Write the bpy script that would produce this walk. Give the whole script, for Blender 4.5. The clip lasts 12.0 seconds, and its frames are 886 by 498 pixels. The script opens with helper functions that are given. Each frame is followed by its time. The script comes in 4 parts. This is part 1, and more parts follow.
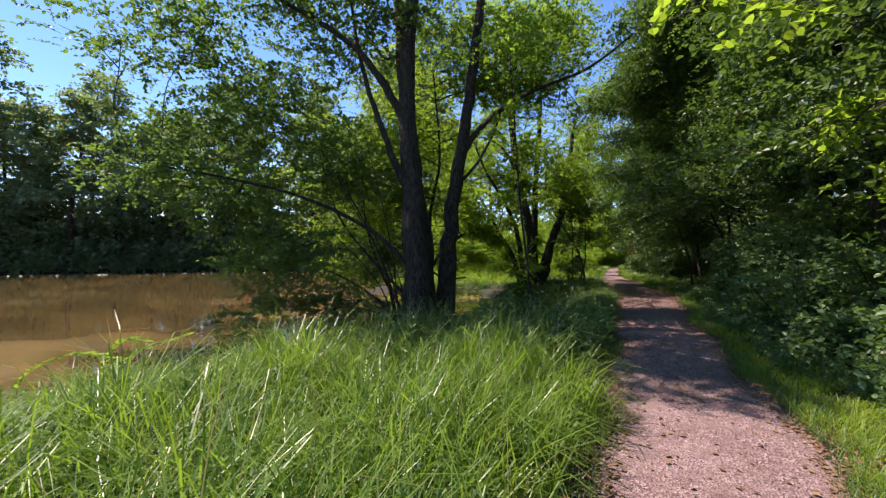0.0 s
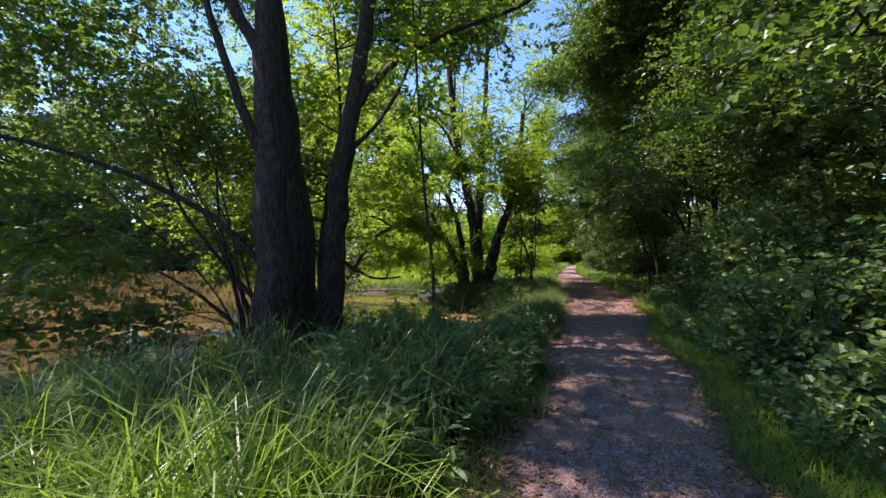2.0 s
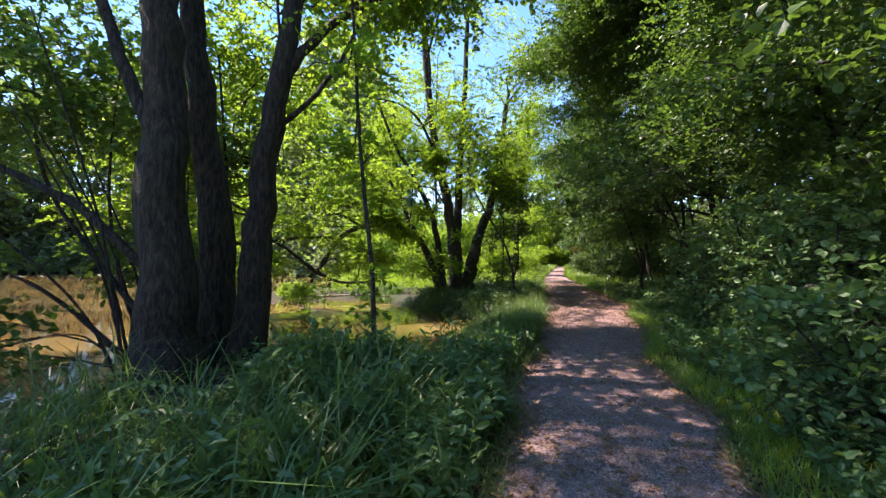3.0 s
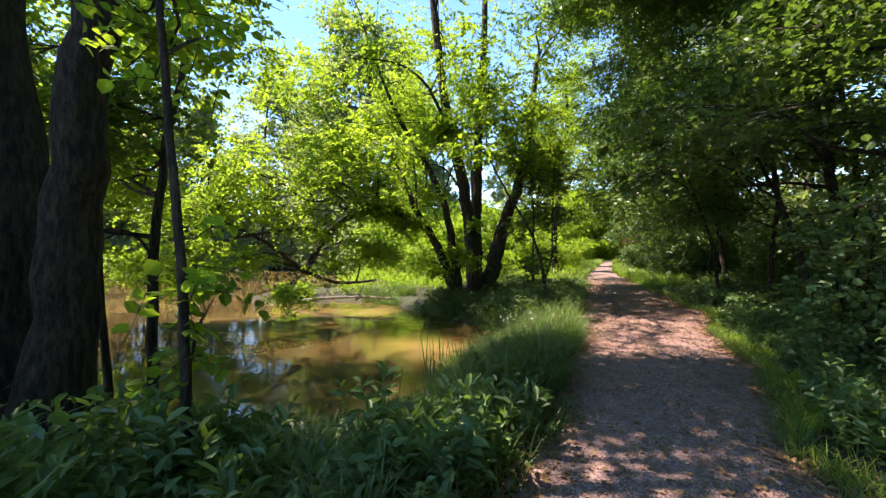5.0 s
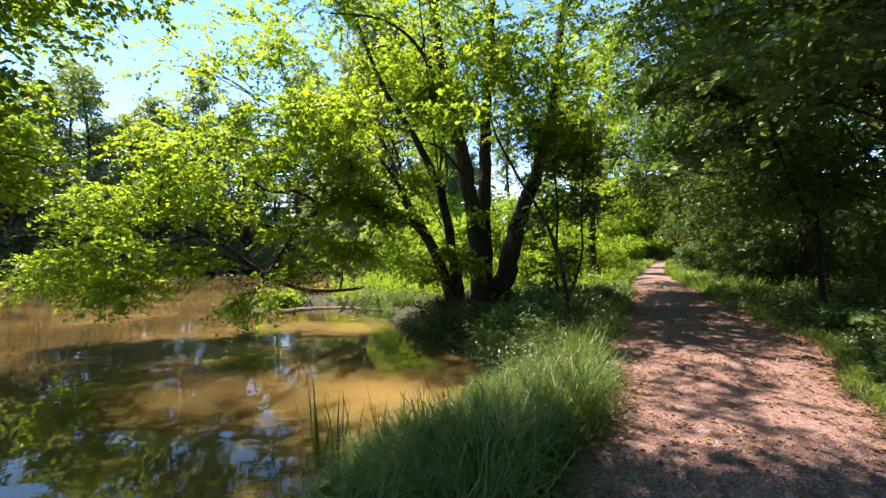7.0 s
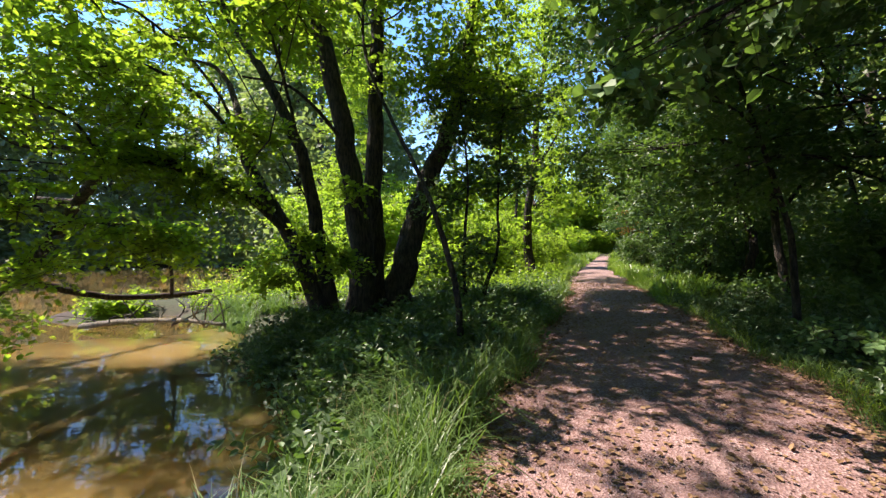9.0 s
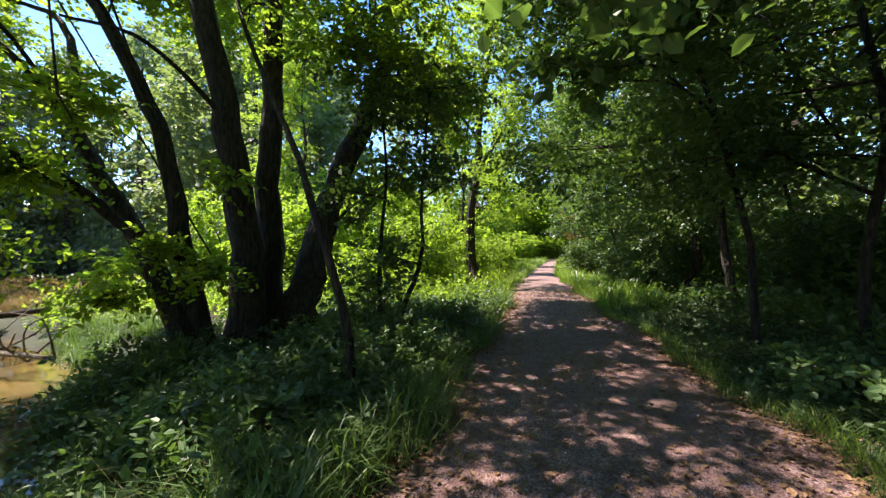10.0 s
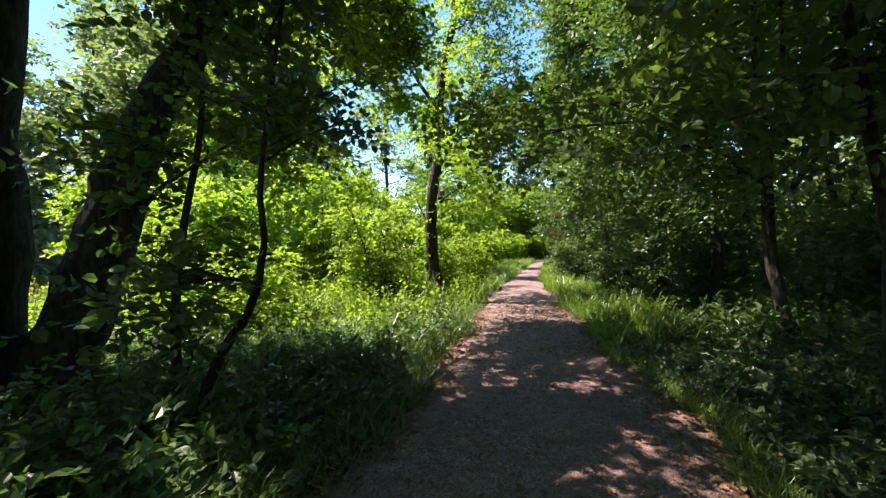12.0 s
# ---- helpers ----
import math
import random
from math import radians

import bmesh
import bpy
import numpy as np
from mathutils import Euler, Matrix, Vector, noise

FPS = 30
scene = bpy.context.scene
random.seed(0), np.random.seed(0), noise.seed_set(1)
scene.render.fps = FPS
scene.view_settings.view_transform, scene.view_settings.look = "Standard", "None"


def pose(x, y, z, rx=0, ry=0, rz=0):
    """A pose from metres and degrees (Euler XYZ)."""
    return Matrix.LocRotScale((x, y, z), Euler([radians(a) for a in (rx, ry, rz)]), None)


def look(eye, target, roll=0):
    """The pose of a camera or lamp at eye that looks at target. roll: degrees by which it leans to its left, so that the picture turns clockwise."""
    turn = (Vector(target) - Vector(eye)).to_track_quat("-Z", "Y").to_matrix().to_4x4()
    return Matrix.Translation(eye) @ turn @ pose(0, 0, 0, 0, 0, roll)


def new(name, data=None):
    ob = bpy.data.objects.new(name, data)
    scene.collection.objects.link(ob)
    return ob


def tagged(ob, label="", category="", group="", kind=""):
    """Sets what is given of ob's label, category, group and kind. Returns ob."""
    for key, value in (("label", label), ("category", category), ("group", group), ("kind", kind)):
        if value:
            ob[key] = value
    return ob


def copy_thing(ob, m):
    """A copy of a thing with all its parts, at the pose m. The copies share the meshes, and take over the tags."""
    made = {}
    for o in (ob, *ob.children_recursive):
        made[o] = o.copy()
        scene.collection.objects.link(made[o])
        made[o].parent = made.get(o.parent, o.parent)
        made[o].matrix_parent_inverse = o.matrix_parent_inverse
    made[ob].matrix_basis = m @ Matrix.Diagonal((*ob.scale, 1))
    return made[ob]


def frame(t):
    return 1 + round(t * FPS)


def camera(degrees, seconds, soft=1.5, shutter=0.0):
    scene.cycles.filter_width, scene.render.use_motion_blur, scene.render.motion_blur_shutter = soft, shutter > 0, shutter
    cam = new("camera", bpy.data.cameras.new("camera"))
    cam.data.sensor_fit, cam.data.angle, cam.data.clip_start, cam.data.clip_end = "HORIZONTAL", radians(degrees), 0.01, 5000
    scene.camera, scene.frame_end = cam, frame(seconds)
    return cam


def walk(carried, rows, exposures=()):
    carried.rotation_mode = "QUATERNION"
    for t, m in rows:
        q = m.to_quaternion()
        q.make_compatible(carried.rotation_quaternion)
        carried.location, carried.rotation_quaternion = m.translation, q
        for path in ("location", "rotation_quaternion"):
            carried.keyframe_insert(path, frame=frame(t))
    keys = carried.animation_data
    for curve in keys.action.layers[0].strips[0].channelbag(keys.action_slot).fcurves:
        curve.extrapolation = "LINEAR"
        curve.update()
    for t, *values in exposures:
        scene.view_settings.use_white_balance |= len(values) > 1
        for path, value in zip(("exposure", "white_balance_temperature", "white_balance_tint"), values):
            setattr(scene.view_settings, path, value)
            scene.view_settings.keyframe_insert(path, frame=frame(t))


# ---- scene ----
cam = camera(97.6, 12.0, soft=1.35)
METRES, EYE, TILT, LEAN, TURN = 17.0, 1.55, 1.2, 0.0, 0.0
ROWS = [
    (0.0, 0.0, 0.0, 0.0, -0.0, 0.0, 0.0),
    (0.5, 0.0242, 0.0333, -0.0024, -2.4, -0.44, -0.18),
    (1.0, 0.0447, 0.0718, -0.0033, -3.62, -0.7, -0.15),
    (1.5, 0.0663, 0.1064, -0.0046, -4.09, -0.65, -0.09),
    (2.0, 0.0883, 0.1474, -0.0064, -4.9, -0.37, -0.05),
    (2.5, 0.1083, 0.1844, -0.0052, -5.95, -0.11, -0.11),
    (3.0, 0.128, 0.2238, -0.0072, -6.39, -0.14, -0.12),
    (5.0, 0.1948, 0.3717, -0.0134, -0.11, -0.78, 0.66),
    (5.5, 0.2089, 0.4074, -0.0126, 2.97, 0.01, 1.24),
    (6.0, 0.2281, 0.4446, -0.0147, 5.63, -0.28, 1.59),
    (6.5, 0.2439, 0.4803, -0.0165, 6.49, -0.32, 1.52),
    (8.5, 0.3145, 0.6329, -0.0256, 1.85, -1.4, 0.82),
    (9.0, 0.3348, 0.672, -0.0258, -0.32, -1.65, 1.03),
    (9.5, 0.3526, 0.7075, -0.0258, -3.27, -1.48, 0.84),
    (10.0, 0.3714, 0.7453, -0.0258, -7.1, -1.1, 0.57),
    (10.5, 0.3892, 0.7801, -0.0268, -8.2, -1.06, 0.53),
    (11.0, 0.4084, 0.8183, -0.0274, -8.39, -1.06, 0.51),
    (11.5, 0.4291, 0.8525, -0.0267, -8.25, -1.19, 0.51),
    (12.0, 0.4496, 0.8907, -0.0264, -8.38, -1.23, 0.51),
]
walk(cam, [(t, pose(0, 0, EYE, TILT, LEAN, TURN) @ pose(METRES * x, METRES * y, METRES * z, 90 + pitch, roll, yaw)) for t, x, y, z, yaw, pitch, roll in ROWS],
     exposures=[(0.0, 0.93, 6900, 29), (1.5, 1.2, 6900, 31), (2.5, 1.55, 6900, 31), (3.2, 1.85, 6900, 27), (5.0, 1.85, 7600, 24), (6.5, 1.72, 7700, 24), (8.5, 1.64, 7000, 23), (9.5, 1.64, 6900, 23), (10.5, 1.86, 6700, 26), (12.0, 1.68, 6850, 22)])

# ---------------------------------------------------------------- world, sun
SUN_AZ = radians(-66)      # horizontal bearing of the sun, from +y towards +x
SUN_EL = radians(60)
world = bpy.data.worlds.new("world")
scene.world = world
world.use_nodes = True
wn = world.node_tree.nodes
sky = wn.new("ShaderNodeTexSky")
sky.sky_type = "NISHITA"
sky.sun_disc = False
sky.sun_elevation = SUN_EL
sky.sun_rotation = SUN_AZ
sky.air_density, sky.dust_density, sky.ozone_density = 1.0, 0.0, 3.4
deeper = wn.new("ShaderNodeHueSaturation")      # the clear deep blue of a dry summer day
deeper.inputs["Saturation"].default_value, deeper.inputs["Value"].default_value = 1.2, 0.95
wn["Background"].inputs[1].default_value = 0.15
world.node_tree.links.new(sky.outputs[0], deeper.inputs["Color"])
world.node_tree.links.new(deeper.outputs[0], wn["Background"].inputs[0])
sun_dir = Vector((math.sin(SUN_AZ) * math.cos(SUN_EL), math.cos(SUN_AZ) * math.cos(SUN_EL), math.sin(SUN_EL)))
sun = new("sun", bpy.data.lights.new("sun", "SUN"))
sun.data.energy, sun.data.angle, sun.data.color = 4.8, radians(0.6), (1.0, 0.94, 0.83)
sun.matrix_world = look(sun_dir * 80, (0, 0, 0))


# ---------------------------------------------------------------- materials
class Nodes:
    """A small wrapper that adds and links shader nodes."""

    def __init__(self, name):
        self.m = bpy.data.materials.new(name)
        self.m.use_nodes = True
        self.t = self.m.node_tree
        self.p = self.t.nodes["Principled BSDF"]
        self.out = self.t.nodes["Material Output"]

    def add(self, kind, **inputs):
        n = self.t.nodes.new(kind)
        for k, v in inputs.items():
            self.put(v, n.inputs[k.replace("_", " ")])
        return n

    def put(self, v, socket):
        if isinstance(v, bpy.types.NodeSocket):
            self.t.links.new(v, socket)
        else:
            socket.default_value = v

    def coords(self):
        return self.add("ShaderNodeNewGeometry").outputs["Position"]

    def noise(self, vec, scale, detail=4.0, rough=0.55):
        return self.add("ShaderNodeTexNoise", Vector=vec, Scale=scale, Detail=detail, Roughness=rough).outputs[0]

    def ramp(self, fac, stops):
        n = self.add("ShaderNodeValToRGB", Fac=fac)
        e = n.color_ramp.elements
        while len(e) < len(stops):
            e.new(0.5)
        for el, (pos, col) in zip(e, stops):
            el.position, el.color = pos, (*col, 1)
        return n.outputs[0]

    def mix(self, fac, a, b, mode="MIX"):
        n = self.t.nodes.new("ShaderNodeMix")
        n.data_type, n.blend_type = "RGBA", mode
        self.put(fac, n.inputs[0])
        self.put(a if isinstance(a, bpy.types.NodeSocket) else (*a, 1), n.inputs[6])
        self.put(b if isinstance(b, bpy.types.NodeSocket) else (*b, 1), n.inputs[7])
        return n.outputs[2]

    def bump(self, height, strength, distance):
        return self.add("ShaderNodeBump", Height=height, Strength=strength, Distance=distance).outputs[0]


def leaf_material(name, dark, light, glow, through_share=0.45, rough=0.45, gloss=0.25):
    """Leaf: a glossy diffuse face that lets part of the light through, each leaf a little different."""
    n = Nodes(name)
    rnd = n.add("ShaderNodeNewGeometry").outputs["Random Per Island"]
    big = n.noise(n.coords(), 0.9, 2.0)
    col = n.ramp(rnd, [(0.0, dark), (0.75, light), (1.0, tuple(c * 1.25 for c in light))])
    col = n.mix(big, col, n.mix(0.5, col, light))
    n.put(col, n.p.inputs["Base Color"])
    n.put(rough, n.p.inputs["Roughness"])
    n.put(gloss, n.p.inputs["Specular IOR Level"])
    tr = n.add("ShaderNodeBsdfTranslucent")
    n.put(n.mix(rnd, glow, tuple(c * 0.75 for c in glow)), tr.inputs["Color"])
    mx = n.add("ShaderNodeMixShader")
    n.put(through_share, mx.inputs[0])
    n.put(n.p.outputs[0], mx.inputs[1])
    n.put(tr.outputs[0], mx.inputs[2])
    n.put(mx.outputs[0], n.out.inputs[0])
    return n.m


def bark_material(name, dark, light, moss=0.25):
    n = Nodes(name)
    pos = n.coords()
    mp = n.add("ShaderNodeMapping", Vector=pos, Scale=(1, 1, 0.24))
    ridges = n.noise(mp.outputs[0], 24.0, 6.0, 0.72)
    blotch = n.noise(pos, 2.2, 3.0)
    col = n.ramp(ridges, [(0.42, dark), (0.58, light), (0.74, tuple(c * 1.7 for c in light))])
    col = n.mix(n.ramp(blotch, [(0.5, (0, 0, 0)), (0.72, (moss, moss, moss))]), col, (0.06, 0.075, 0.025))
    n.put(col, n.p.inputs["Base Color"])
    n.put(0.9, n.p.inputs["Roughness"])
    n.put(n.bump(ridges, 1.0, 0.09), n.p.inputs["Normal"])
    return n.m


ALDER_LEAF = leaf_material("alder_leaf", (0.045, 0.095, 0.010), (0.105, 0.180, 0.018), (0.38, 0.60, 0.04), 0.56)
# alder leaf darkened and blued: the crown's own shade is put into the colour
SHADED_ALDER_LEAF = leaf_material("shaded_alder_leaf", (0.034, 0.076, 0.022), (0.078, 0.138, 0.040), (0.20, 0.37, 0.045), 0.44)
# dark wood leaf; its blue-grey cast is skylight in shade, mixed into the colour
DARK_LEAF = leaf_material("dark_leaf", (0.034, 0.074, 0.024), (0.074, 0.132, 0.042), (0.17, 0.32, 0.035), 0.36, 0.45, 0.5)
# distance haze and skylight are mixed in here as a paler, greyer leaf
HAZED_FAR_LEAF = leaf_material("hazed_far_leaf", (0.075, 0.105, 0.058), (0.135, 0.175, 0.092), (0.28, 0.41, 0.09), 0.44, 0.5, 0.5)
# sky blue reflected by shaded leaves is part of this herb colour
HERB_LEAF = leaf_material("herb_leaf", (0.046, 0.100, 0.032), (0.098, 0.178, 0.060), (0.18, 0.34, 0.05), 0.34, 0.45, 0.4)
# dark bramble leaf, made darker and bluer still to carry shade
SHADED_BRAMBLE_LEAF = leaf_material("shaded_bramble_leaf", (0.034, 0.068, 0.026), (0.070, 0.118, 0.044), (0.12, 0.24, 0.03), 0.30, 0.40, 0.45)
GRASS_BLADE = leaf_material("grass_blade", (0.030, 0.080, 0.010), (0.15, 0.255, 0.036), (0.30, 0.50, 0.035), 0.42, 0.36, 0.5)
# brighter than the other blades: sunshine on the verge is put into the colour
SUNLIT_VERGE_BLADE = leaf_material("sunlit_verge_blade", (0.09, 0.17, 0.02), (0.23, 0.34, 0.045), (0.44, 0.64, 0.05), 0.48, 0.45)
# shaded copy of the grass: darker and bluer, the shade held in its colour
SHADE_GRASS = leaf_material("shade_grass", (0.042, 0.092, 0.024), (0.098, 0.172, 0.044), (0.18, 0.33, 0.04), 0.36, 0.42, 0.45)
REED_BLADE = leaf_material("reed_blade", (0.035, 0.07, 0.02), (0.07, 0.12, 0.03), (0.12, 0.22, 0.04), 0.3, 0.4)
SEED_HEAD = leaf_material("seed_head", (0.15, 0.13, 0.055), (0.26, 0.23, 0.11), (0.3, 0.27, 0.12), 0.35, 0.6)
DRY_LEAF = leaf_material("dry_leaf", (0.10, 0.055, 0.03), (0.24, 0.15, 0.08), (0.2, 0.1, 0.04), 0.15, 0.7)
RUST_LEAF = leaf_material("rust_leaf", (0.22, 0.12, 0.03), (0.36, 0.22, 0.06), (0.45, 0.25, 0.05), 0.35, 0.6)
BARK = bark_material("alder_bark", (0.012, 0.009, 0.007), (0.070, 0.050, 0.036))
TWIG = bark_material("twig_bark", (0.02, 0.016, 0.012), (0.06, 0.048, 0.036), 0.1)
PALE_BARK = bark_material("pale_bark", (0.12, 0.10, 0.075), (0.30, 0.26, 0.20), 0.1)


def path_material():
    n = Nodes("gravel_path")
    pos = n.coords()
    fine = n.add("ShaderNodeTexVoronoi", Vector=pos, Scale=75.0)
    grit = n.noise(pos, 190.0, 3.0, 0.7)
    big = n.noise(pos, 0.8, 4.0)
    mid = n.noise(pos, 6.5, 4.0, 0.6)
    stone = n.ramp(fine.outputs["Color"], [(0.15, (0.095, 0.053, 0.048)), (0.55, (0.245, 0.155, 0.145)), (0.9, (0.43, 0.33, 0.315))])
    col = n.mix(n.ramp(mid, [(0.4, (0, 0, 0)), (0.7, (0.75, 0.75, 0.75))]), stone, (0.14, 0.074, 0.064))
    col = n.mix(n.ramp(big, [(0.45, (0, 0, 0)), (0.7, (0.6, 0.6, 0.6))]), col, (0.26, 0.178, 0.168))
    # reddish trodden earth and leaf mould where the trees close over the path
    along = n.add("ShaderNodeSeparateXYZ", Vector=pos).outputs["Y"]
    wander = n.add("ShaderNodeMapRange", Value=along)
    wander.inputs["From Min"].default_value, wander.inputs["From Max"].default_value = 0.0, 40.0
    earth = n.ramp(wander.outputs[0], [(0.22, (0, 0, 0)), (0.30, (0.6, 0.6, 0.6)), (0.44, (0.75, 0.75, 0.75)), (0.56, (0.1, 0.1, 0.1))])
    patch = n.mix(1.0, earth, n.ramp(n.noise(pos, 1.7, 4.0), [(0.3, (0.45, 0.45, 0.45)), (0.6, (1, 1, 1))]), "MULTIPLY")
    col = n.mix(patch, col, n.mix(0.55, col, (0.155, 0.070, 0.058)))
    n.put(n.mix(0.35, col, grit, "OVERLAY"), n.p.inputs["Base Color"])
    n.put(0.93, n.p.inputs["Roughness"])
    h = n.add("ShaderNodeMath", **{})
    h.operation = "ADD"
    n.put(fine.outputs["Distance"], h.inputs[0])
    n.put(mid, h.inputs[1])
    n.put(n.bump(h.outputs[0], 0.7, 0.018), n.p.inputs["Normal"])
    return n.m


def soil_material():
    n = Nodes("forest_soil")
    pos = n.coords()
    a, b = n.noise(pos, 9.0, 5.0, 0.65), n.noise(pos, 0.6, 3.0)
    col = n.ramp(a, [(0.3, (0.016, 0.012, 0.008)), (0.55, (0.040, 0.028, 0.018)), (0.8, (0.075, 0.050, 0.030))])
    col = n.mix(n.ramp(b, [(0.42, (0, 0, 0)), (0.6, (0.7, 0.7, 0.7))]), col, (0.026, 0.042, 0.012))
    n.put(col, n.p.inputs["Base Color"])
    n.put(0.95, n.p.inputs["Roughness"])
    n.put(n.bump(a, 0.8, 0.05), n.p.inputs["Normal"])
    return n.m


def water_material():
    n = Nodes("muddy_water")
    pos = n.coords()
    cloud = n.noise(n.add("ShaderNodeMapping", Vector=pos, Scale=(0.22, 0.42, 1)).outputs[0], 1.0, 3.0, 0.5)
    col = n.ramp(cloud, [(0.40, (0.062, 0.043, 0.016)), (0.53, (0.108, 0.073, 0.025)), (0.66, (0.185, 0.130, 0.048))])
    n.put(col, n.p.inputs["Base Color"])
    # the silt scatters light below the surface, so that shade on it has soft edges
    n.p.subsurface_method = "BURLEY"
    n.put(1.0, n.p.inputs["Subsurface Weight"])
    n.put((1.0, 0.75, 0.4), n.p.inputs["Subsurface Radius"])
    n.put(0.5, n.p.inputs["Subsurface Scale"])
    n.put(0.02, n.p.inputs["Roughness"])
    n.put(1.333, n.p.inputs["IOR"])
    rip = n.noise(n.add("ShaderNodeMapping", Vector=pos, Scale=(1.0, 1.8, 1)).outputs[0], 2.6, 2.0)
    n.put(n.bump(rip, 0.035, 0.05), n.p.inputs["Normal"])
    return n.m


PATH, SOIL, WATER = path_material(), soil_material(), water_material()


# ---------------------------------------------------------------- mesh helpers
def mesh_object(name, verts, faces, material, parent=None, smooth=False, label=""):
    """One mesh object; faces: list of arrays (k, n) of vertex numbers with the same n in each."""
    verts = np.asarray(verts, np.float32)
    me = bpy.data.meshes.new(name)
    faces = [np.asarray(f, np.int32) for f in faces if len(f)]
    loops = np.concatenate([f.ravel() for f in faces])
    sizes = np.concatenate([np.full(len(f), f.shape[1], np.int32) for f in faces])
    me.vertices.add(len(verts))
    me.vertices.foreach_set("co", verts.ravel())
    me.loops.add(len(loops))
    me.loops.foreach_set("vertex_index", loops)
    me.polygons.add(len(sizes))
    me.polygons.foreach_set("loop_start", np.concatenate([[0], np.cumsum(sizes)[:-1]]).astype(np.int32))
    me.polygons.foreach_set("loop_total", sizes)
    me.polygons.foreach_set("use_smooth", np.full(len(sizes), smooth))
    me.update(calc_edges=True)
    me.materials.append(material)
    ob = new(name, me)
    if parent is not None:
        ob.parent = parent
    if label:
        ob["label"] = label
    return ob


def unit(v):
    return v / np.maximum(np.linalg.norm(v, axis=-1, keepdims=True), 1e-9)


def smooth_line(points, steps=5):
    """Catmull-Rom through points (n, k)."""
    p = np.asarray(points, float)
    p = np.vstack([2 * p[0] - p[1], p, 2 * p[-1] - p[-2]])
    out = []
    for i in range(1, len(p) - 2):
        for s in np.arange(steps) / steps:
            a, b, c, d = p[i - 1:i + 3]
            out.append(0.5 * (2 * b + (c - a) * s + (2 * a - 5 * b + 4 * c - d) * s * s + (3 * b - a - 3 * c + d) * s ** 3))
    return np.array(out + [p[-2]])


def tube(points, radii, sides, rng, rough=0.08):
    """Verts and quads of a bent, tapering, slightly knobbly tube along points."""
    p = np.asarray(points, float)
    n = len(p)
    tang = unit(np.gradient(p, axis=0))
    ref = np.where(np.abs(tang[:, 2:3]) > 0.9, [[1.0, 0, 0]], [[0, 0, 1.0]])
    a = unit(np.cross(tang, ref))
    for i in range(1, n):
        a[i] = a[i - 1] - tang[i] * (a[i - 1] @ tang[i])
        a[i] /= max(np.linalg.norm(a[i]), 1e-9)
    b = np.cross(tang, a)
    ang = np.linspace(0, 2 * np.pi, sides, endpoint=False)
    lobes = 1 + rough * (np.sin(ang * 3 + rng.uniform(0, 6)) * 0.6 + np.sin(ang * 5 + rng.uniform(0, 6)) * 0.4)
    rad = np.asarray(radii)[:, None] * lobes[None] * (1 + rng.normal(0, rough * 0.5, (n, sides)))
    v = p[:, None] + (np.cos(ang)[None, :, None] * a[:, None] + np.sin(ang)[None, :, None] * b[:, None]) * rad[..., None]
    i, j = np.meshgrid(np.arange(n - 1), np.arange(sides), indexing="ij")
    k = (j + 1) % sides
    q = np.stack([i * sides + j, i * sides + k, (i + 1) * sides + k, (i + 1) * sides + j], -1).reshape(-1, 4)
    cap = np.arange((n - 1) * sides, n * sides)[None]
    return v.reshape(-1, 3), q, cap


def limb_mesh(name, points, r0, r1, parent, rng, material, sides=9, steps=5, flare=0.0, label=""):
    line = smooth_line(points, steps)
    s = np.linspace(0, 1, len(line))
    rad = r0 + (r1 - r0) * s ** 0.8
    if flare:
        rad = rad + flare * np.exp(-s * len(line) * 0.55)
    line = line + rng.normal(0, 0.12, line.shape) * rad[:, None] * (s[:, None] > 0)
    v, q, cap = tube(line, rad, sides, rng)
    ob = mesh_object(name, v, [q, cap], material, parent, True, label)
    return line, rad, ob


def leaves_mesh(pos, axis, normal, size, fine=True, width=0.8):
    """Verts and quads of leaves at pos: each two halves folded a little along the rib."""
    axis = unit(axis)
    side = unit(np.cross(normal, axis))
    up = np.cross(axis, side)
    s = size[:, None]
    if fine:
        w = 0.5 * width
        shape = [(0, 0, 0), (0.30, w * 0.95, 0.10), (0.72, w * 0.80, 0.08), (1.0, 0, -0.08), (0.72, -w * 0.80, 0.08), (0.30, -w * 0.95, 0.10)]
        quads = [(0, 3, 2, 1), (0, 5, 4, 3)]
    else:
        w = 0.5 * width
        shape = [(0, 0, 0), (0.5, w, 0.08), (1.0, 0, -0.05), (0.5, -w, 0.08)]
        quads = [(0, 3, 2, 1)]
    k = len(shape)
    v = np.stack([pos + s * (a * axis + b * side + c * up) for a, b, c in shape], 1).reshape(-1, 3)
    base = np.arange(len(pos))[:, None] * k
    return v, np.concatenate([base + np.array(f)[None] for f in quads])


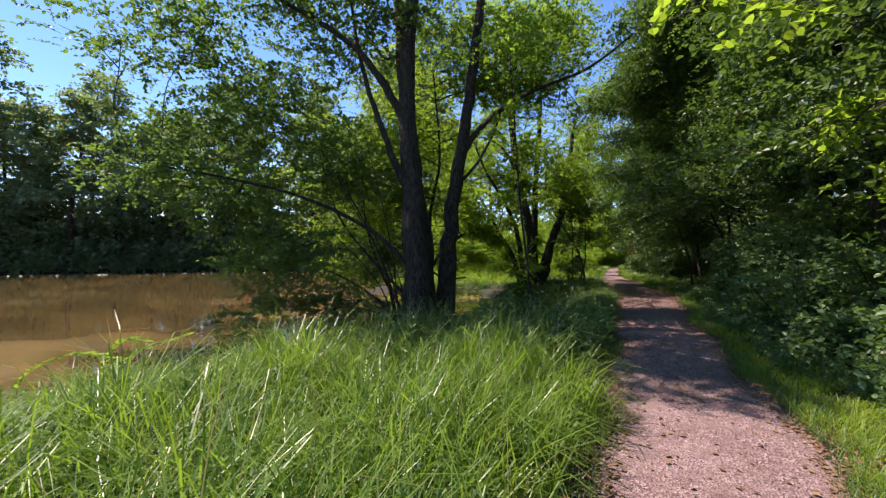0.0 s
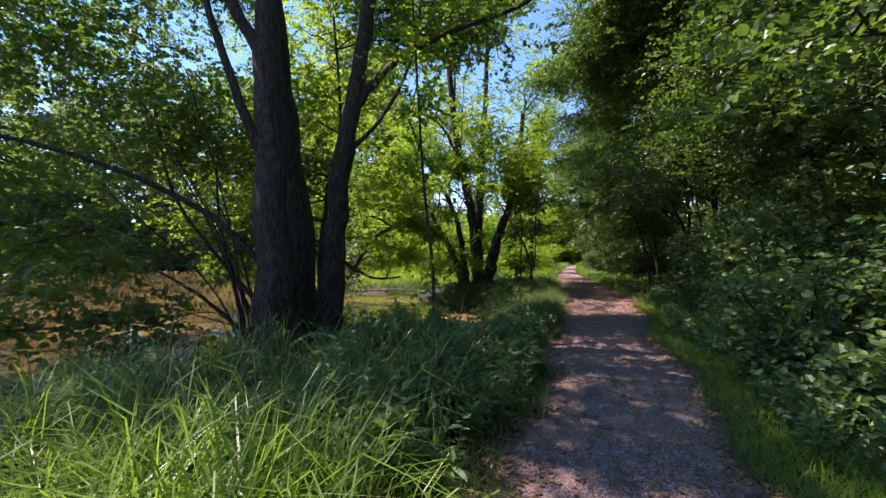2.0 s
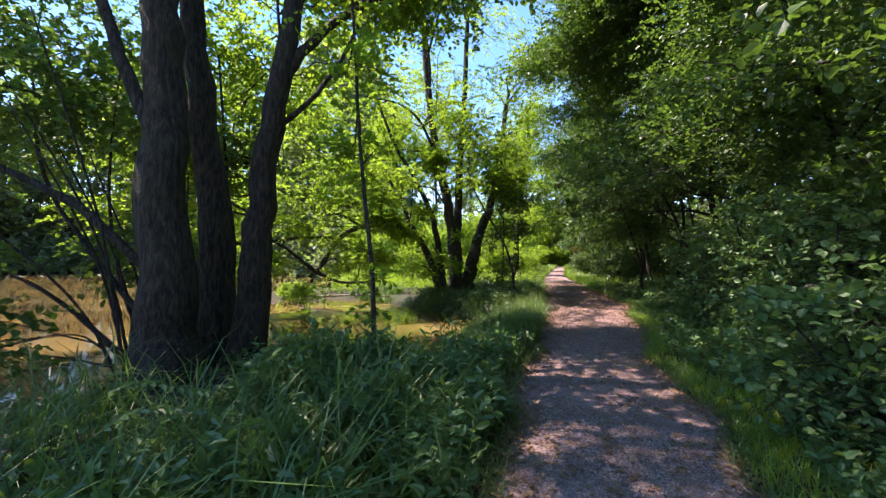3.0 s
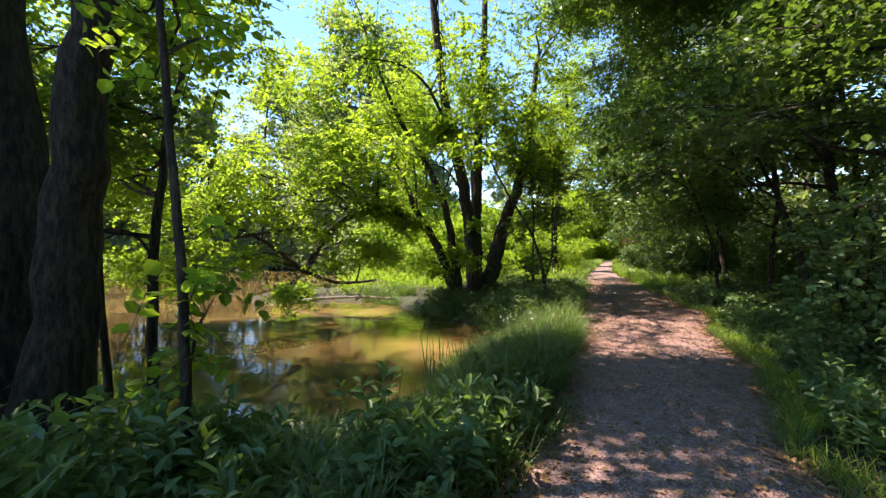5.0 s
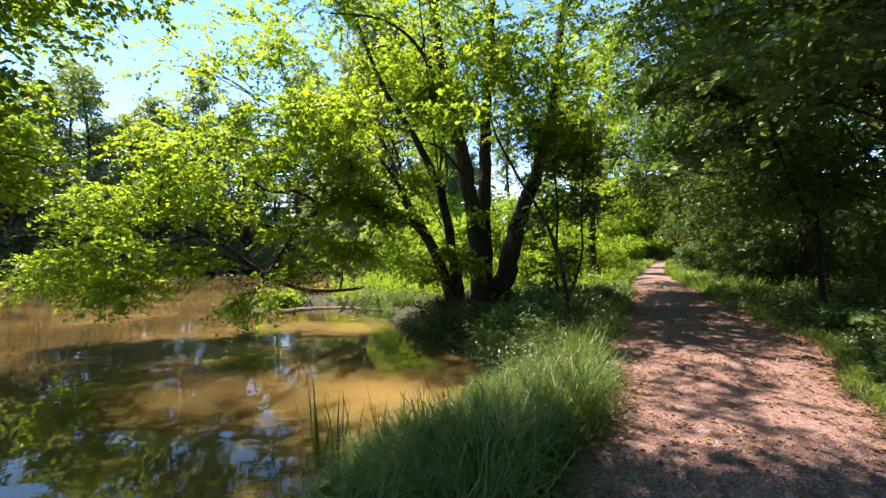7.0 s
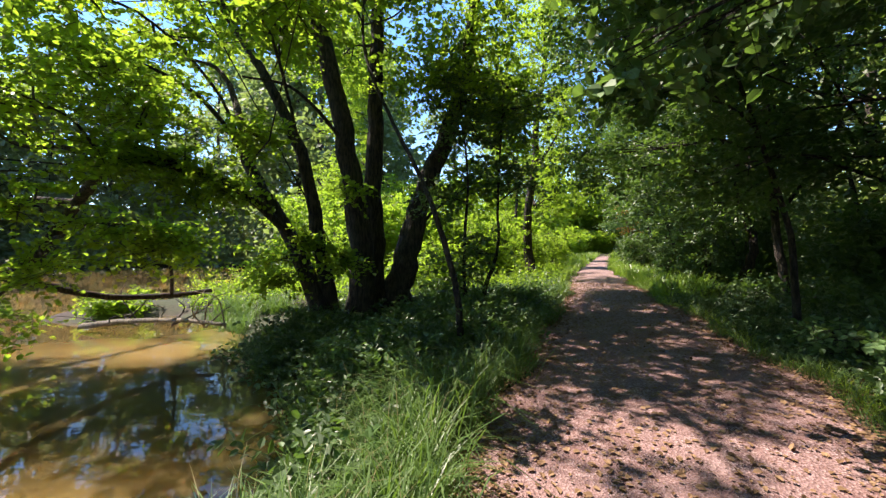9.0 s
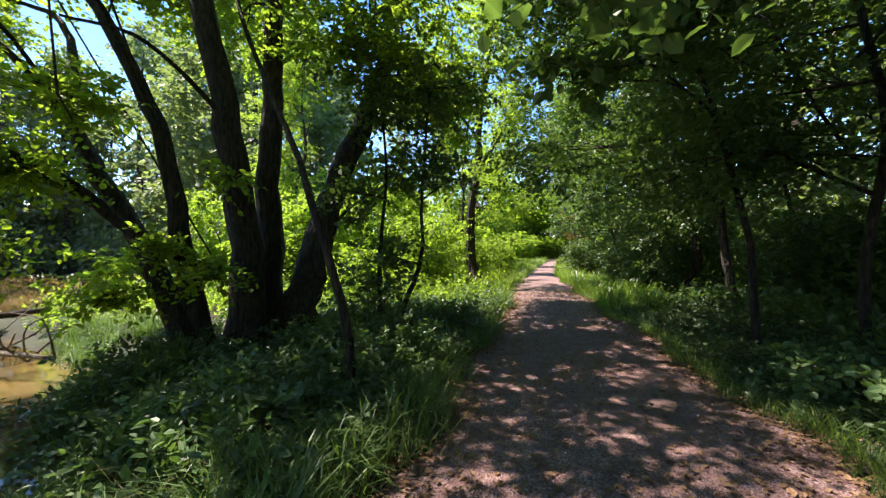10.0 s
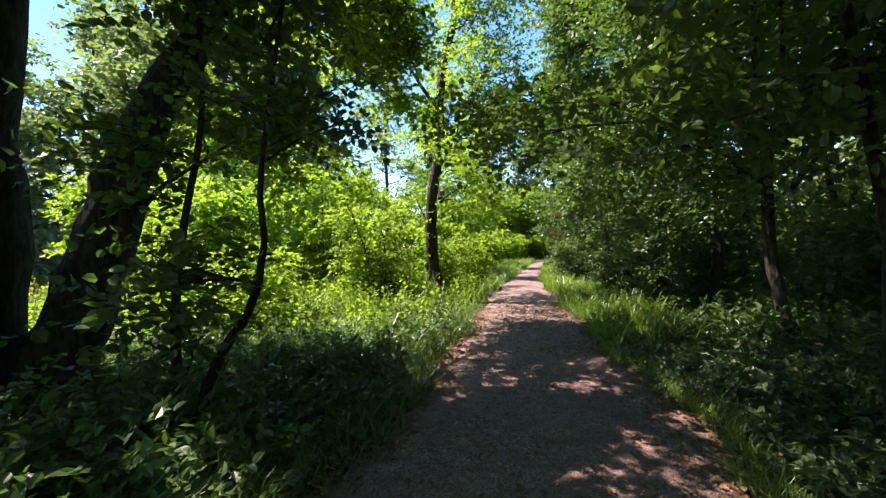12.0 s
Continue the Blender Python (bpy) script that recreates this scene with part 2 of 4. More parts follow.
def sprays(origin, heading, length, per, size, rng, droop=0.25, flat=0.5, fine=True, width=0.8, spread=0.9):
    """Leafy twigs from origin along heading. Returns leaf verts, quads, and the twigs' lines (m, 3, 3)."""
    m = len(origin)
    heading = unit(heading)
    u = np.linspace(0.12, 1.0, per)[None, :] + rng.uniform(-0.05, 0.05, (m, per))
    L = length[:, None]
    p = origin[:, None] + heading[:, None] * (u * L)[..., None]
    p[..., 2] -= droop * L * u ** 2
    tang = heading[:, None] + np.array([0, 0, -2 * droop]) * u[..., None]
    tang = unit(tang)
    sidev = unit(np.cross(tang, np.array([0, 0, 1.0]) + rng.normal(0, flat, (m, 1, 3))))
    sgn = np.where(np.arange(per) % 2, 1.0, -1.0)[None, :, None]
    axis = tang * 0.55 + sidev * sgn * spread + rng.normal(0, 0.3, (m, per, 3))
    normal = np.array([0, 0, 1.0]) + rng.normal(0, flat, (m, per, 3))
    sz = size * rng.uniform(0.6, 1.25, (m, per))
    v, q = leaves_mesh(p.reshape(-1, 3), axis.reshape(-1, 3), normal.reshape(-1, 3), sz.ravel(), fine, width)
    mid = origin + heading * (0.5 * length)[:, None] - np.array([0, 0, 1]) * (droop * length * 0.25)[:, None]
    end = origin + heading * length[:, None] - np.array([0, 0, 1]) * (droop * length)[:, None]
    return v, q, np.stack([origin, mid, end], 1)


def twig_mesh(lines, r):
    """Thin three-sided tubes along many three-point lines."""
    m = len(lines)
    t = unit(lines[:, 2] - lines[:, 0])
    a = unit(np.cross(t, np.array([0.3, 0.2, 1.0])))
    b = np.cross(t, a)
    ang = np.array([0, 2.094, 4.189])
    ring = np.cos(ang)[None, :, None] * a[:, None] + np.sin(ang)[None, :, None] * b[:, None]
    rr = np.array([r, r * 0.7, r * 0.3])
    v = (lines[:, :, None] + ring[:, None] * rr[None, :, None, None]).reshape(-1, 3)
    f = []
    for i in range(2):
        for j in range(3):
            f.append((i * 3 + j, i * 3 + (j + 1) % 3, (i + 1) * 3 + (j + 1) % 3, (i + 1) * 3 + j))
    return v, (np.arange(m)[:, None, None] * 9 + np.array(f)[None]).reshape(-1, 4)


def in_ball(rng, m, shell=0.5):
    d = unit(rng.normal(0, 1, (m, 3)))
    return d * (rng.uniform(0, 1, (m, 1)) ** (shell / 1.5))


def tree(name, label, trunks, clumps, seed, leaf=ALDER_LEAF, bark=BARK, size=0.1, per=12, fine=True, twigs=True,
         limbs=(), branchy=3, droop=0.25, category="tree", group="", sides=10, reach=0.75, flare=0.12, auto=True, small_twigs=True):
    """A tree: trunks and limbs as bent tapering tubes, boughs out to each clump, twigs, and a crown of single leaves.
    trunks: (points, r0, r1). clumps: (x, y, z, rx, ry, rz, twig count). limbs: (points, r0, r1)."""
    rng = np.random.default_rng(seed)
    base = np.array(trunks[0][0][0], float)
    root = new(name)
    root.location = base
    tagged(root, label, category, group)
    rel = lambda pts: np.asarray(pts, float) - base
    spine, srad, owner = [], [], []
    for pts, r0, r1 in trunks:
        line, rad, ob = limb_mesh("trunk", rel(pts), r0, r1, root, rng, bark, sides, 6, flare * r0 / 0.3)
        spine.append(line), srad.append(rad), owner.extend([ob] * len(line))
    for pts, r0, r1 in limbs:
        line, rad, ob = limb_mesh("limb", rel(pts), r0, r1, root, rng, bark, 8, 6)
        spine.append(line), srad.append(rad), owner.extend([ob] * len(line))
    spine, srad = np.vstack(spine), np.concatenate(srad)
    vs, qs, tl, count = [], [], [], 0
    for cx, cy, cz, rx, ry, rz, m in clumps:
        c, r = np.array([cx, cy, cz]) - base, np.array([rx, ry, rz])
        # bough from the nearest lower part of the trunks
        cost = np.linalg.norm(spine - c, axis=1) + 1.2 * np.maximum(spine[:, 2] - c[2] + 0.15 * np.linalg.norm((spine - c)[:, :2], axis=1), 0)
        k = int(np.argmin(cost))
        s, far = spine[k], np.linalg.norm(c - spine[k])
        hub = s
        boughs = []
        if auto and far > 0.35:
            mid = s + (c - s) * 0.5 + np.array([0, 0, 0.10 * far]) + rng.normal(0, 0.07 * far, 3)
            r0 = min(0.62 * srad[k], 0.012 + 0.016 * far)
            line, rad, ob = limb_mesh("bough", [s, s + (mid - s) * 0.5 + rng.normal(0, 0.04 * far, 3), mid, c], r0, 0.010, owner[k], rng, bark, 6 if fine else 4, 4 if fine else 2)
            boughs.append(line)
            hub = c
        starts = np.vstack([b[len(b) // 2:] for b in boughs]) if boughs else (spine[max(k - 2, 0):k + 3])
        for _ in range(branchy):
            e = c + in_ball(rng, 1, 0.3)[0] * r * 0.8
            st = starts[rng.integers(len(starts))]
            ml = st + (e - st) * 0.5 + rng.normal(0, 0.08, 3) * np.linalg.norm(e - st)
            tl.append(("b", np.array([st, ml, e])))
        p = c + in_ball(rng, m, 0.8) * r
        out = (p - c) / r + rng.normal(0, 0.45, (m, 3))
        out[:, 2] = out[:, 2] * 0.35 + 0.05
        ln = rng.uniform(0.5, 1.0, m) * reach
        o = p - unit(out) * (ln * 0.5)[:, None]
        v, q, tw = sprays(o, out, ln, per, size, rng, droop, 0.55, fine)
        vs.append(v), qs.append(q + count)
        count += len(v)
        tl.append(("t", tw))
    if vs:
        mesh_object("crown", np.vstack(vs), [np.vstack(qs)], leaf, root)
    if twigs and any(small_twigs or k == "b" for k, _ in tl):
        tv, tq, n0 = [], [], 0
        for kind, tw in tl:
            if kind == "t" and not small_twigs:
                continue
            v, q = twig_mesh(tw if kind == "t" else tw[None], 0.0045 if kind == "t" else 0.016)
            tv.append(v), tq.append(q + n0)
            n0 += len(v)
        mesh_object("twig", np.vstack(tv), [np.vstack(tq)], TWIG, root)["kind"] = "stuff"
    return root


def blades(pos, height, width, rng, lean=0.5, bend=0.5, toward=None):
    """Grass blades: arched tapering strips. Returns verts, quads, triangles."""
    n = len(pos)
    az = rng.uniform(0, 2 * np.pi, n)
    d = np.stack([np.cos(az), np.sin(az), np.zeros(n)], 1)
    if toward is not None:
        d = unit(d + toward)
    side = np.stack([-d[:, 1], d[:, 0], np.zeros(n)], 1)
    tw = rng.uniform(-0.6, 0.6, n)[:, None]
    side = unit(side + d * tw)
    ln = rng.uniform(0.15, 1.0, n) * lean
    bd = rng.uniform(0.2, 1.0, n) * bend
    rows = []
    for u, w in ((0, 0.8), (0.38, 1.0), (0.72, 0.7)):
        c = pos + d * (height * (ln * u + bd * u ** 2.5))[:, None]
        c[:, 2] += height * (u - bd * 0.55 * u ** 3)
        rows += [c - side * (width * w * 0.5)[:, None], c + side * (width * w * 0.5)[:, None]]
    tip = pos + d * (height * (ln + bd))[:, None]
    tip[:, 2] += height * (1 - bd * 0.75)
    v = np.stack(rows + [tip], 1).reshape(-1, 3)
    b = np.arange(n)[:, None] * 7
    return v, np.concatenate([b + np.array([[0, 1, 3, 2]]), b + np.array([[2, 3, 5, 4]])]), b + np.array([[4, 5, 6]])


# ---------------------------------------------------------------- plan
EDGE_Y = np.array([-40, -3, 2.5, 4.4, 6.7, 9.4, 11.5, 13.4, 14.9, 17.6, 20.5, 24.6, 30.6, 49, 54, 58, 62])
EDGE_L = np.array([-20, -1.6, 0.9, 1.78, 2.85, 4.05, 5.0, 5.7, 6.15, 7.3, 8.5, 10.0, 12.5, 20.9, 24.5, 31, 42])
EDGE_R = np.array([-17.5, 0.3, 2.7, 3.7, 4.85, 6.1, 7.3, 8.3, 9.15, 10.0, 10.8, 12.1, 14.0, 22.3, 26.8, 36, 50])
POND = np.array([(-95, -60), (-22, -14), (-9, -1), (-4.6, 3.6), (-2.4, 6.4), (-1.75, 8.2), (-1.6, 9.8), (-1.0, 10.7), (0.4, 10.3), (1.7, 9.7), (2.6, 9.9),
                 (3.2, 11.2), (3.9, 12.6), (4.7, 13.8), (4.4, 15.1), (3.4, 16.4), (2.3, 18.0), (1.1, 19.8), (-1.0, 21.2), (-3.0, 20.6), (-4.4, 20.9), (-3.8, 22.4), (-1.5, 24),
                 (-1.2, 29), (-4, 38), (-12, 49), (-24, 55), (-36, 50), (-50, 43), (-72, 30), (-100, 0)])
WATER_Z = -0.30


def left_edge(y):
    return np.interp(y, EDGE_Y, EDGE_L) + 0.10 * np.sin(y * 2.1) + 0.05 * np.sin(y * 5.3 + 1)


def right_edge(y):
    return np.interp(y, EDGE_Y, EDGE_R) + 0.10 * np.sin(y * 1.7 + 2) + 0.05 * np.sin(y * 4.7)


def shore(x, y):
    """Metres from the pond's edge, positive on land."""
    x, y = np.broadcast_arrays(np.asarray(x, float), np.asarray(y, float))
    best = np.full(x.shape, 1e9)
    inside = np.zeros(x.shape, bool)
    for (ax, ay), (bx, by) in zip(POND, np.roll(POND, -1, 0)):
        t = np.clip(((x - ax) * (bx - ax) + (y - ay) * (by - ay)) / ((bx - ax) ** 2 + (by - ay) ** 2), 0, 1)
        best = np.minimum(best, np.hypot(x - ax - t * (bx - ax), y - ay - t * (by - ay)))
        with np.errstate(divide="ignore", invalid="ignore"):
            hit = ((ay > y) != (by > y)) & (x < (bx - ax) * (y - ay) / (by - ay + 1e-12) + ax)
        inside ^= hit
    return np.where(inside, -best, best) + 0.12 * np.sin(x * 2.3 + y) + 0.08 * np.sin(y * 3.7 - x)


def ground_z(x, y):
    s = shore(x, y)
    bank = np.interp(s, [-6, -1.2, 0, 0.5, 1.3], [-1.2, -0.75, -0.33, -0.14, 0.0])
    off = np.maximum(np.maximum(left_edge(y) - x, x - right_edge(y)), 0)
    lump = 0.035 * np.sin(x * 1.9 + y * 0.7) * np.sin(y * 1.3) + 0.02 * np.sin(x * 5 + 1) * np.sin(y * 4.4)
    return bank + np.where(off > 0.05, np.minimum(off, 1) * lump + 0.02 * np.minimum(off * 3, 1), 0)


# ---------------------------------------------------------------- ground, path, water
def axis_steps(lo, hi, step, reach):
    mid = np.arange(lo, hi + 1e-6, step)
    size = np.minimum(step * 1.14 ** np.arange(1, 110), 1.6)
    out = np.cumsum(size)
    out = np.concatenate([out[out < 105], 105 * 1.35 ** np.arange(1, 8)])
    out = out[out < reach]
    return np.concatenate([lo - out[::-1], mid, hi + out])


def grid_mesh(name, xs, ys, height, material):
    X, Y = np.meshgrid(xs, ys)
    v = np.stack([X, Y, height(X, Y)], -1).reshape(-1, 3)
    i, j = np.meshgrid(np.arange(len(ys) - 1), np.arange(len(xs) - 1), indexing="ij")
    a = i * len(xs) + j
    q = np.stack([a, a + 1, a + len(xs) + 1, a + len(xs)], -1).reshape(-1, 4)
    return mesh_object(name, v, [q], material, smooth=True)


ground = grid_mesh("ground", axis_steps(-9, 17, 0.28, 900), axis_steps(-4, 34, 0.28, 900), ground_z, SOIL)
tagged(ground, "dark forest soil with moss and leaf litter", "ground", kind="structure")


def gravel_path():
    ys = np.concatenate([np.arange(-12, 30, 0.12), np.arange(30, 70, 0.6)])
    us = np.linspace(0, 1, 22)
    L, R = left_edge(ys), right_edge(ys)
    X = L[:, None] + (R - L)[:, None] * us[None] + 0.0
    Y = np.repeat(ys[:, None], len(us), 1)
    Z = 0.012 + 0.035 * (1 - (2 * us[None] - 1) ** 2) + 0.006 * np.sin(X * 7 + Y * 3) * np.sin(Y * 5 - X * 2)
    Z = Z - 0.05 * ((us[None] == 0) | (us[None] == 1))
    v = np.stack([X, Y, np.broadcast_to(Z, X.shape)], -1).reshape(-1, 3)
    i, j = np.meshgrid(np.arange(len(ys) - 1), np.arange(len(us) - 1), indexing="ij")
    a = i * len(us) + j
    q = np.stack([a, a + 1, a + len(us) + 1, a + len(us)], -1).reshape(-1, 4)
    return mesh_object("path", v, [q], PATH, smooth=True)


tagged(gravel_path(), "trodden reddish gravel footpath dappled with sun", "path", kind="structure")


def water_sheet():
    v = [(x, y, WATER_Z) for x, y in ((-105, -66), (8, -66), (8, 60), (-105, 60))]
    return mesh_object("water", v, [[(0, 1, 2, 3)]], WATER)


tagged(water_sheet(), "still brown muddy pond water reflecting trees and sky", "water", kind="structure")


# ---------------------------------------------------------------- trees round the pond
def puffs(rows):
    """Leafy masses from rows of x, y, z, radius and twig count: wider than high."""
    return [(x, y, z, r, r * 0.95, r * 0.64, n) for x, y, z, r, n in rows]


def cluster_one():
    """Three stems by the water with long low boughs."""
    t1 = [(-0.55, 8.72, -0.3), (-0.58, 8.75, 1.6), (-0.75, 8.95, 3.6), (-0.87, 9.15, 5.9), (-0.7, 9.3, 9.0), (-0.9, 9.2, 13)]
    t2 = [(-0.45, 9.75, -0.3), (-0.50, 9.80, 1.6), (-0.68, 9.85, 3.4), (-0.95, 9.9, 5.4), (-1.2, 10.3, 8.5), (-1.6, 10.8, 12)]
    t3 = [(0.02, 9.55, -0.3), (0.12, 9.62, 1.6), (0.33, 9.65, 3.4), (0.62, 9.7, 5.2), (0.95, 9.8, 8.0), (1.3, 10, 12)]
    high_limbs = [([(-0.8, 9.0, 4.6), (-1.6, 8.9, 5.9), (-2.4, 8.9, 6.7), (-3.9, 8.9, 7.6), (-5.2, 8.6, 8.2)], 0.11, 0.03),
                  ([(-0.62, 8.8, 2.6), (-1.3, 8.9, 4.2), (-1.9, 9.1, 6.0), (-2.3, 9.4, 8.0)], 0.1, 0.03),
                  ([(0.4, 9.66, 4.0), (1.1, 9.8, 5.0), (2.2, 10.0, 5.8), (3.7, 9.9, 6.4), (4.9, 9.9, 7.3)], 0.09, 0.025),
                  ([(0.3, 9.65, 3.3), (0.9, 9.9, 4.0), (1.5, 10.2, 5.3), (1.8, 10.4, 7.2)], 0.05, 0.02)]
    low_limbs = [([(-0.6, 8.7, 1.2), (-1.7, 8.7, 2.2), (-3.2, 8.4, 2.9), (-5.0, 8.1, 3.3), (-6.4, 8.0, 3.5)], 0.06, 0.015),
                 ([(-0.7, 8.9, 0.5), (-1.6, 9.2, 1.4), (-2.6, 9.6, 2.6), (-3.3, 10.2, 4.4)], 0.045, 0.015),
                 ([(-0.8, 9.0, 0.1), (-1.5, 9.4, 1.2), (-2.0, 9.9, 2.6), (-2.2, 10.4, 4.6)], 0.04, 0.012),
                 ([(-0.8, 8.8, 0.0), (-1.9, 9.2, 0.8), (-3.1, 9.6, 1.3), (-4.2, 9.6, 1.4)], 0.04, 0.012)]
    limbs = high_limbs + low_limbs
    rs = np.random.default_rng(3)
    for k in range(11):
        a, r, h = math.pi * (0.45 + 0.075 * k), rs.uniform(0.9, 2.2), rs.uniform(1.6, 4.2)
        x0, y0 = -0.6 + 0.42 * math.cos(a), 8.95 + 0.42 * math.sin(a)
        limbs.append(([(x0, y0, -0.2), (x0 + 0.3 * r * math.cos(a), y0 + 0.3 * r * math.sin(a), h * 0.45), (x0 + r * math.cos(a), y0 + r * math.sin(a) * 0.8, h)], 0.024, 0.008))
    low_leaves = [(-3.5, 7.6, 0.55, 0.95, 50), (-2.3, 8.2, 0.6, 0.95, 60), (-4.4, 9.4, 1.4, 1.1, 60), (-3.2, 8.1, 1.7, 1.3, 120), (-1.6, 10.2, 1.7, 0.95, 90), (-4.4, 8, 2.7, 1.3, 130),
                  (-5.9, 8, 3.4, 1.25, 110), (-0.9, 11.4, 3.4, 1.1, 100), (-2.4, 9.6, 3.6, 1.45, 200), (-5.2, 11.2, 3.6, 1.55, 170), (-8, 11.2, 4, 1.5, 50), (-3.4, 13, 4, 1.2, 80),
                  (-6.6, 9.6, 4.9, 1.4, 120), (-4.2, 9.4, 5, 1.75, 230), (-3.6, 12, 5.2, 1.55, 170)]
    mid_leaves = [(3.4, 9.6, 5.3, 1.05, 10), (-6.5, 12.4, 5.6, 1.65, 60), (-5.6, 11, 6.2, 1.6, 150), (-5.6, 8.9, 6.6, 1.7, 130), (-7.4, 8.8, 6.6, 1.5, 70), (2.6, 10.4, 6.9, 1.5, 110),
                  (-1.4, 9.5, 7.4, 1.6, 150), (0.9, 11, 7.4, 1.4, 130), (4.6, 10.1, 7.6, 1.5, 12), (-5, 12.9, 7.6, 1.65, 120), (-3, 11.6, 7.6, 1.55, 140), (-3.2, 9.1, 7.9, 1.8, 200),
                  (-6.8, 10.6, 8, 1.65, 80), (-6.4, 8.5, 8.2, 1.7, 80), (-4.6, 7.4, 8.6, 1.5, 130)]
    upper_leaves = [(1.4, 8.6, 8.8, 1.5, 24), (-0.2, 12.4, 9, 1.6, 140), (2.2, 12.2, 9, 1.55, 130), (-3.2, 7.6, 9.4, 1.65, 170), (3.6, 10.6, 9.6, 1.85, 50), (-4.6, 11.4, 9.6, 1.9, 220),
                    (-1.6, 7.5, 10.4, 1.65, 170), (-5.6, 9.4, 10.4, 2, 100), (-2.9, 9.8, 10.6, 2.4, 230), (0.2, 9.6, 10.6, 2.3, 110), (-2.6, 8.2, 12, 1.9, 240), (1.6, 10, 12.6, 1.8, 150),
                    (-1, 9.5, 13.2, 2.3, 200)]
    clumps = puffs(low_leaves + mid_leaves + upper_leaves)
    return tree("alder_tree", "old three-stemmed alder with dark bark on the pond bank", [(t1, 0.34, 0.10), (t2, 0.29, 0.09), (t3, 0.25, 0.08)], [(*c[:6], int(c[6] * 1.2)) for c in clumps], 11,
                leaf=SHADED_ALDER_LEAF, limbs=limbs, sides=14, size=0.095)


def cluster_two():
    """Fan of five stems on the point beyond the cove."""
    A = [(3.75, 18.05, -0.2), (3.28, 17.87, 1.4), (2.55, 17.9, 2.7), (2.2, 18.3, 3.6), (1.5, 19.0, 4.8), (0.6, 19.2, 5.2)]
    B = [(3.85, 18.15, -0.2), (3.65, 18.0, 1.4), (3.35, 18.0, 3.0), (2.7, 18.0, 4.4), (2.0, 18.1, 5.6), (1.2, 18.2, 7.6)]
    C = [(4.32, 18.4, -0.2), (4.24, 18.4, 1.4), (4.02, 18.4, 3.4), (3.6, 18.4, 5.3), (3.2, 18.4, 8.3), (2.9, 18.5, 13)]
    D = [(4.42, 18.9, -0.2), (4.40, 18.9, 1.4), (4.45, 18.9, 3.4), (4.55, 18.9, 5.3), (4.75, 18.9, 8.4), (4.9, 19, 12)]
    E = [(4.75, 18.9, -0.2), (5.03, 19.04, 1.2), (5.38, 19.15, 2.4), (5.86, 19.25, 3.6), (6.3, 19.6, 5.2), (6.7, 19.9, 8)]
    water_limbs = [([(3.3, 17.9, 1.5), (2.6, 17.2, 2.3), (1.7, 16.6, 2.6), (0.9, 17.0, 2.5), (0.13, 17.4, 2.1), (-0.59, 17.25, 0.95)], 0.065, 0.085),
                   ([(0.13, 17.4, 2.1), (-0.7, 17.3, 2.15), (-1.8, 17.0, 2.0), (-3.0, 16.6, 1.7), (-4.4, 16.0, 1.2)], 0.07, 0.018),
                   ([(-0.59, 17.25, 0.95), (-1.1, 17.1, 1.4), (-1.7, 16.8, 1.9), (-2.6, 16.4, 2.4), (-3.6, 16.2, 2.8)], 0.08, 0.02),
                   ([(0.9, 17.0, 2.5), (0.2, 17.2, 2.9), (-0.5, 17.2, 2.95), (-1.1, 17.1, 3.4)], 0.05, 0.02),
                   ([(-0.59, 17.25, 0.95), (0.0, 18.0, 0.6), (0.5, 18.9, 0.5), (1.1, 19.2, 0.55)], 0.06, 0.04)]
    crown_limbs = [([(0.5, 18.9, 0.5), (0.7, 18.6, 1.1), (0.6, 18.3, 1.7)], 0.035, 0.015),
                   ([(2.55, 17.9, 2.8), (2.0, 17.6, 3.7), (1.2, 17.4, 4.2), (0.2, 17.2, 4.4)], 0.05, 0.015),
                   ([(3.6, 18.4, 5.2), (2.9, 17.8, 6.4), (2.1, 17.5, 6.9), (1.0, 17.3, 7.0)], 0.06, 0.015),
                   ([(3.3, 18.4, 7.4), (3.2, 17.0, 8.1), (2.9, 15.6, 8.5), (2.2, 14.3, 8.3)], 0.05, 0.015),
                   ([(4.03, 18.4, 3.2), (3.4, 17.7, 3.9), (2.7, 17.4, 4.0)], 0.04, 0.015),
                   ([(5.0, 19.2, 1.3), (5.5, 19.2, 2.0), (6.2, 19.2, 2.5)], 0.04, 0.012)]
    # the first limb carries leaves added above view to cast shade
    crown_limbs += [([(3.15, 18.4, 8.8), (3.5, 16.6, 9.7), (3.9, 14.8, 9.9), (3.6, 13.2, 9.7)], 0.05, 0.012),
                    ([(3.35, 18.0, 3.0), (3.6, 16.7, 3.7), (3.9, 15.4, 3.9), (4.3, 14.8, 3.6)], 0.03, 0.008),
                    ([(2.55, 17.9, 2.8), (2.6, 16.8, 3.6), (2.5, 15.6, 3.9), (2.1, 14.9, 3.7)], 0.03, 0.008)]
    limbs = water_limbs + crown_limbs
    low_leaves = [(-0.9, 16.9, 0.35, 0.7, 60), (-3, 15.9, 0.9, 0.9, 120), (3.1, 17.5, 0.9, 0.35, 26), (-4.3, 15.9, 1.2, 0.9, 120), (4.15, 17.55, 1.2, 0.3, 30), (2.6, 18.4, 1.2, 0.55, 40),
                  (-1.8, 16.2, 1.4, 0.75, 60), (1.4, 17.4, 1.5, 0.7, 110), (3.55, 17.65, 1.5, 0.3, 26), (4.3, 17.7, 2.3, 0.28, 14), (2.4, 17.1, 2.3, 0.65, 90), (-3.8, 16.4, 2.6, 1.05, 150),
                  (6.4, 19.4, 2.6, 0.9, 90)]
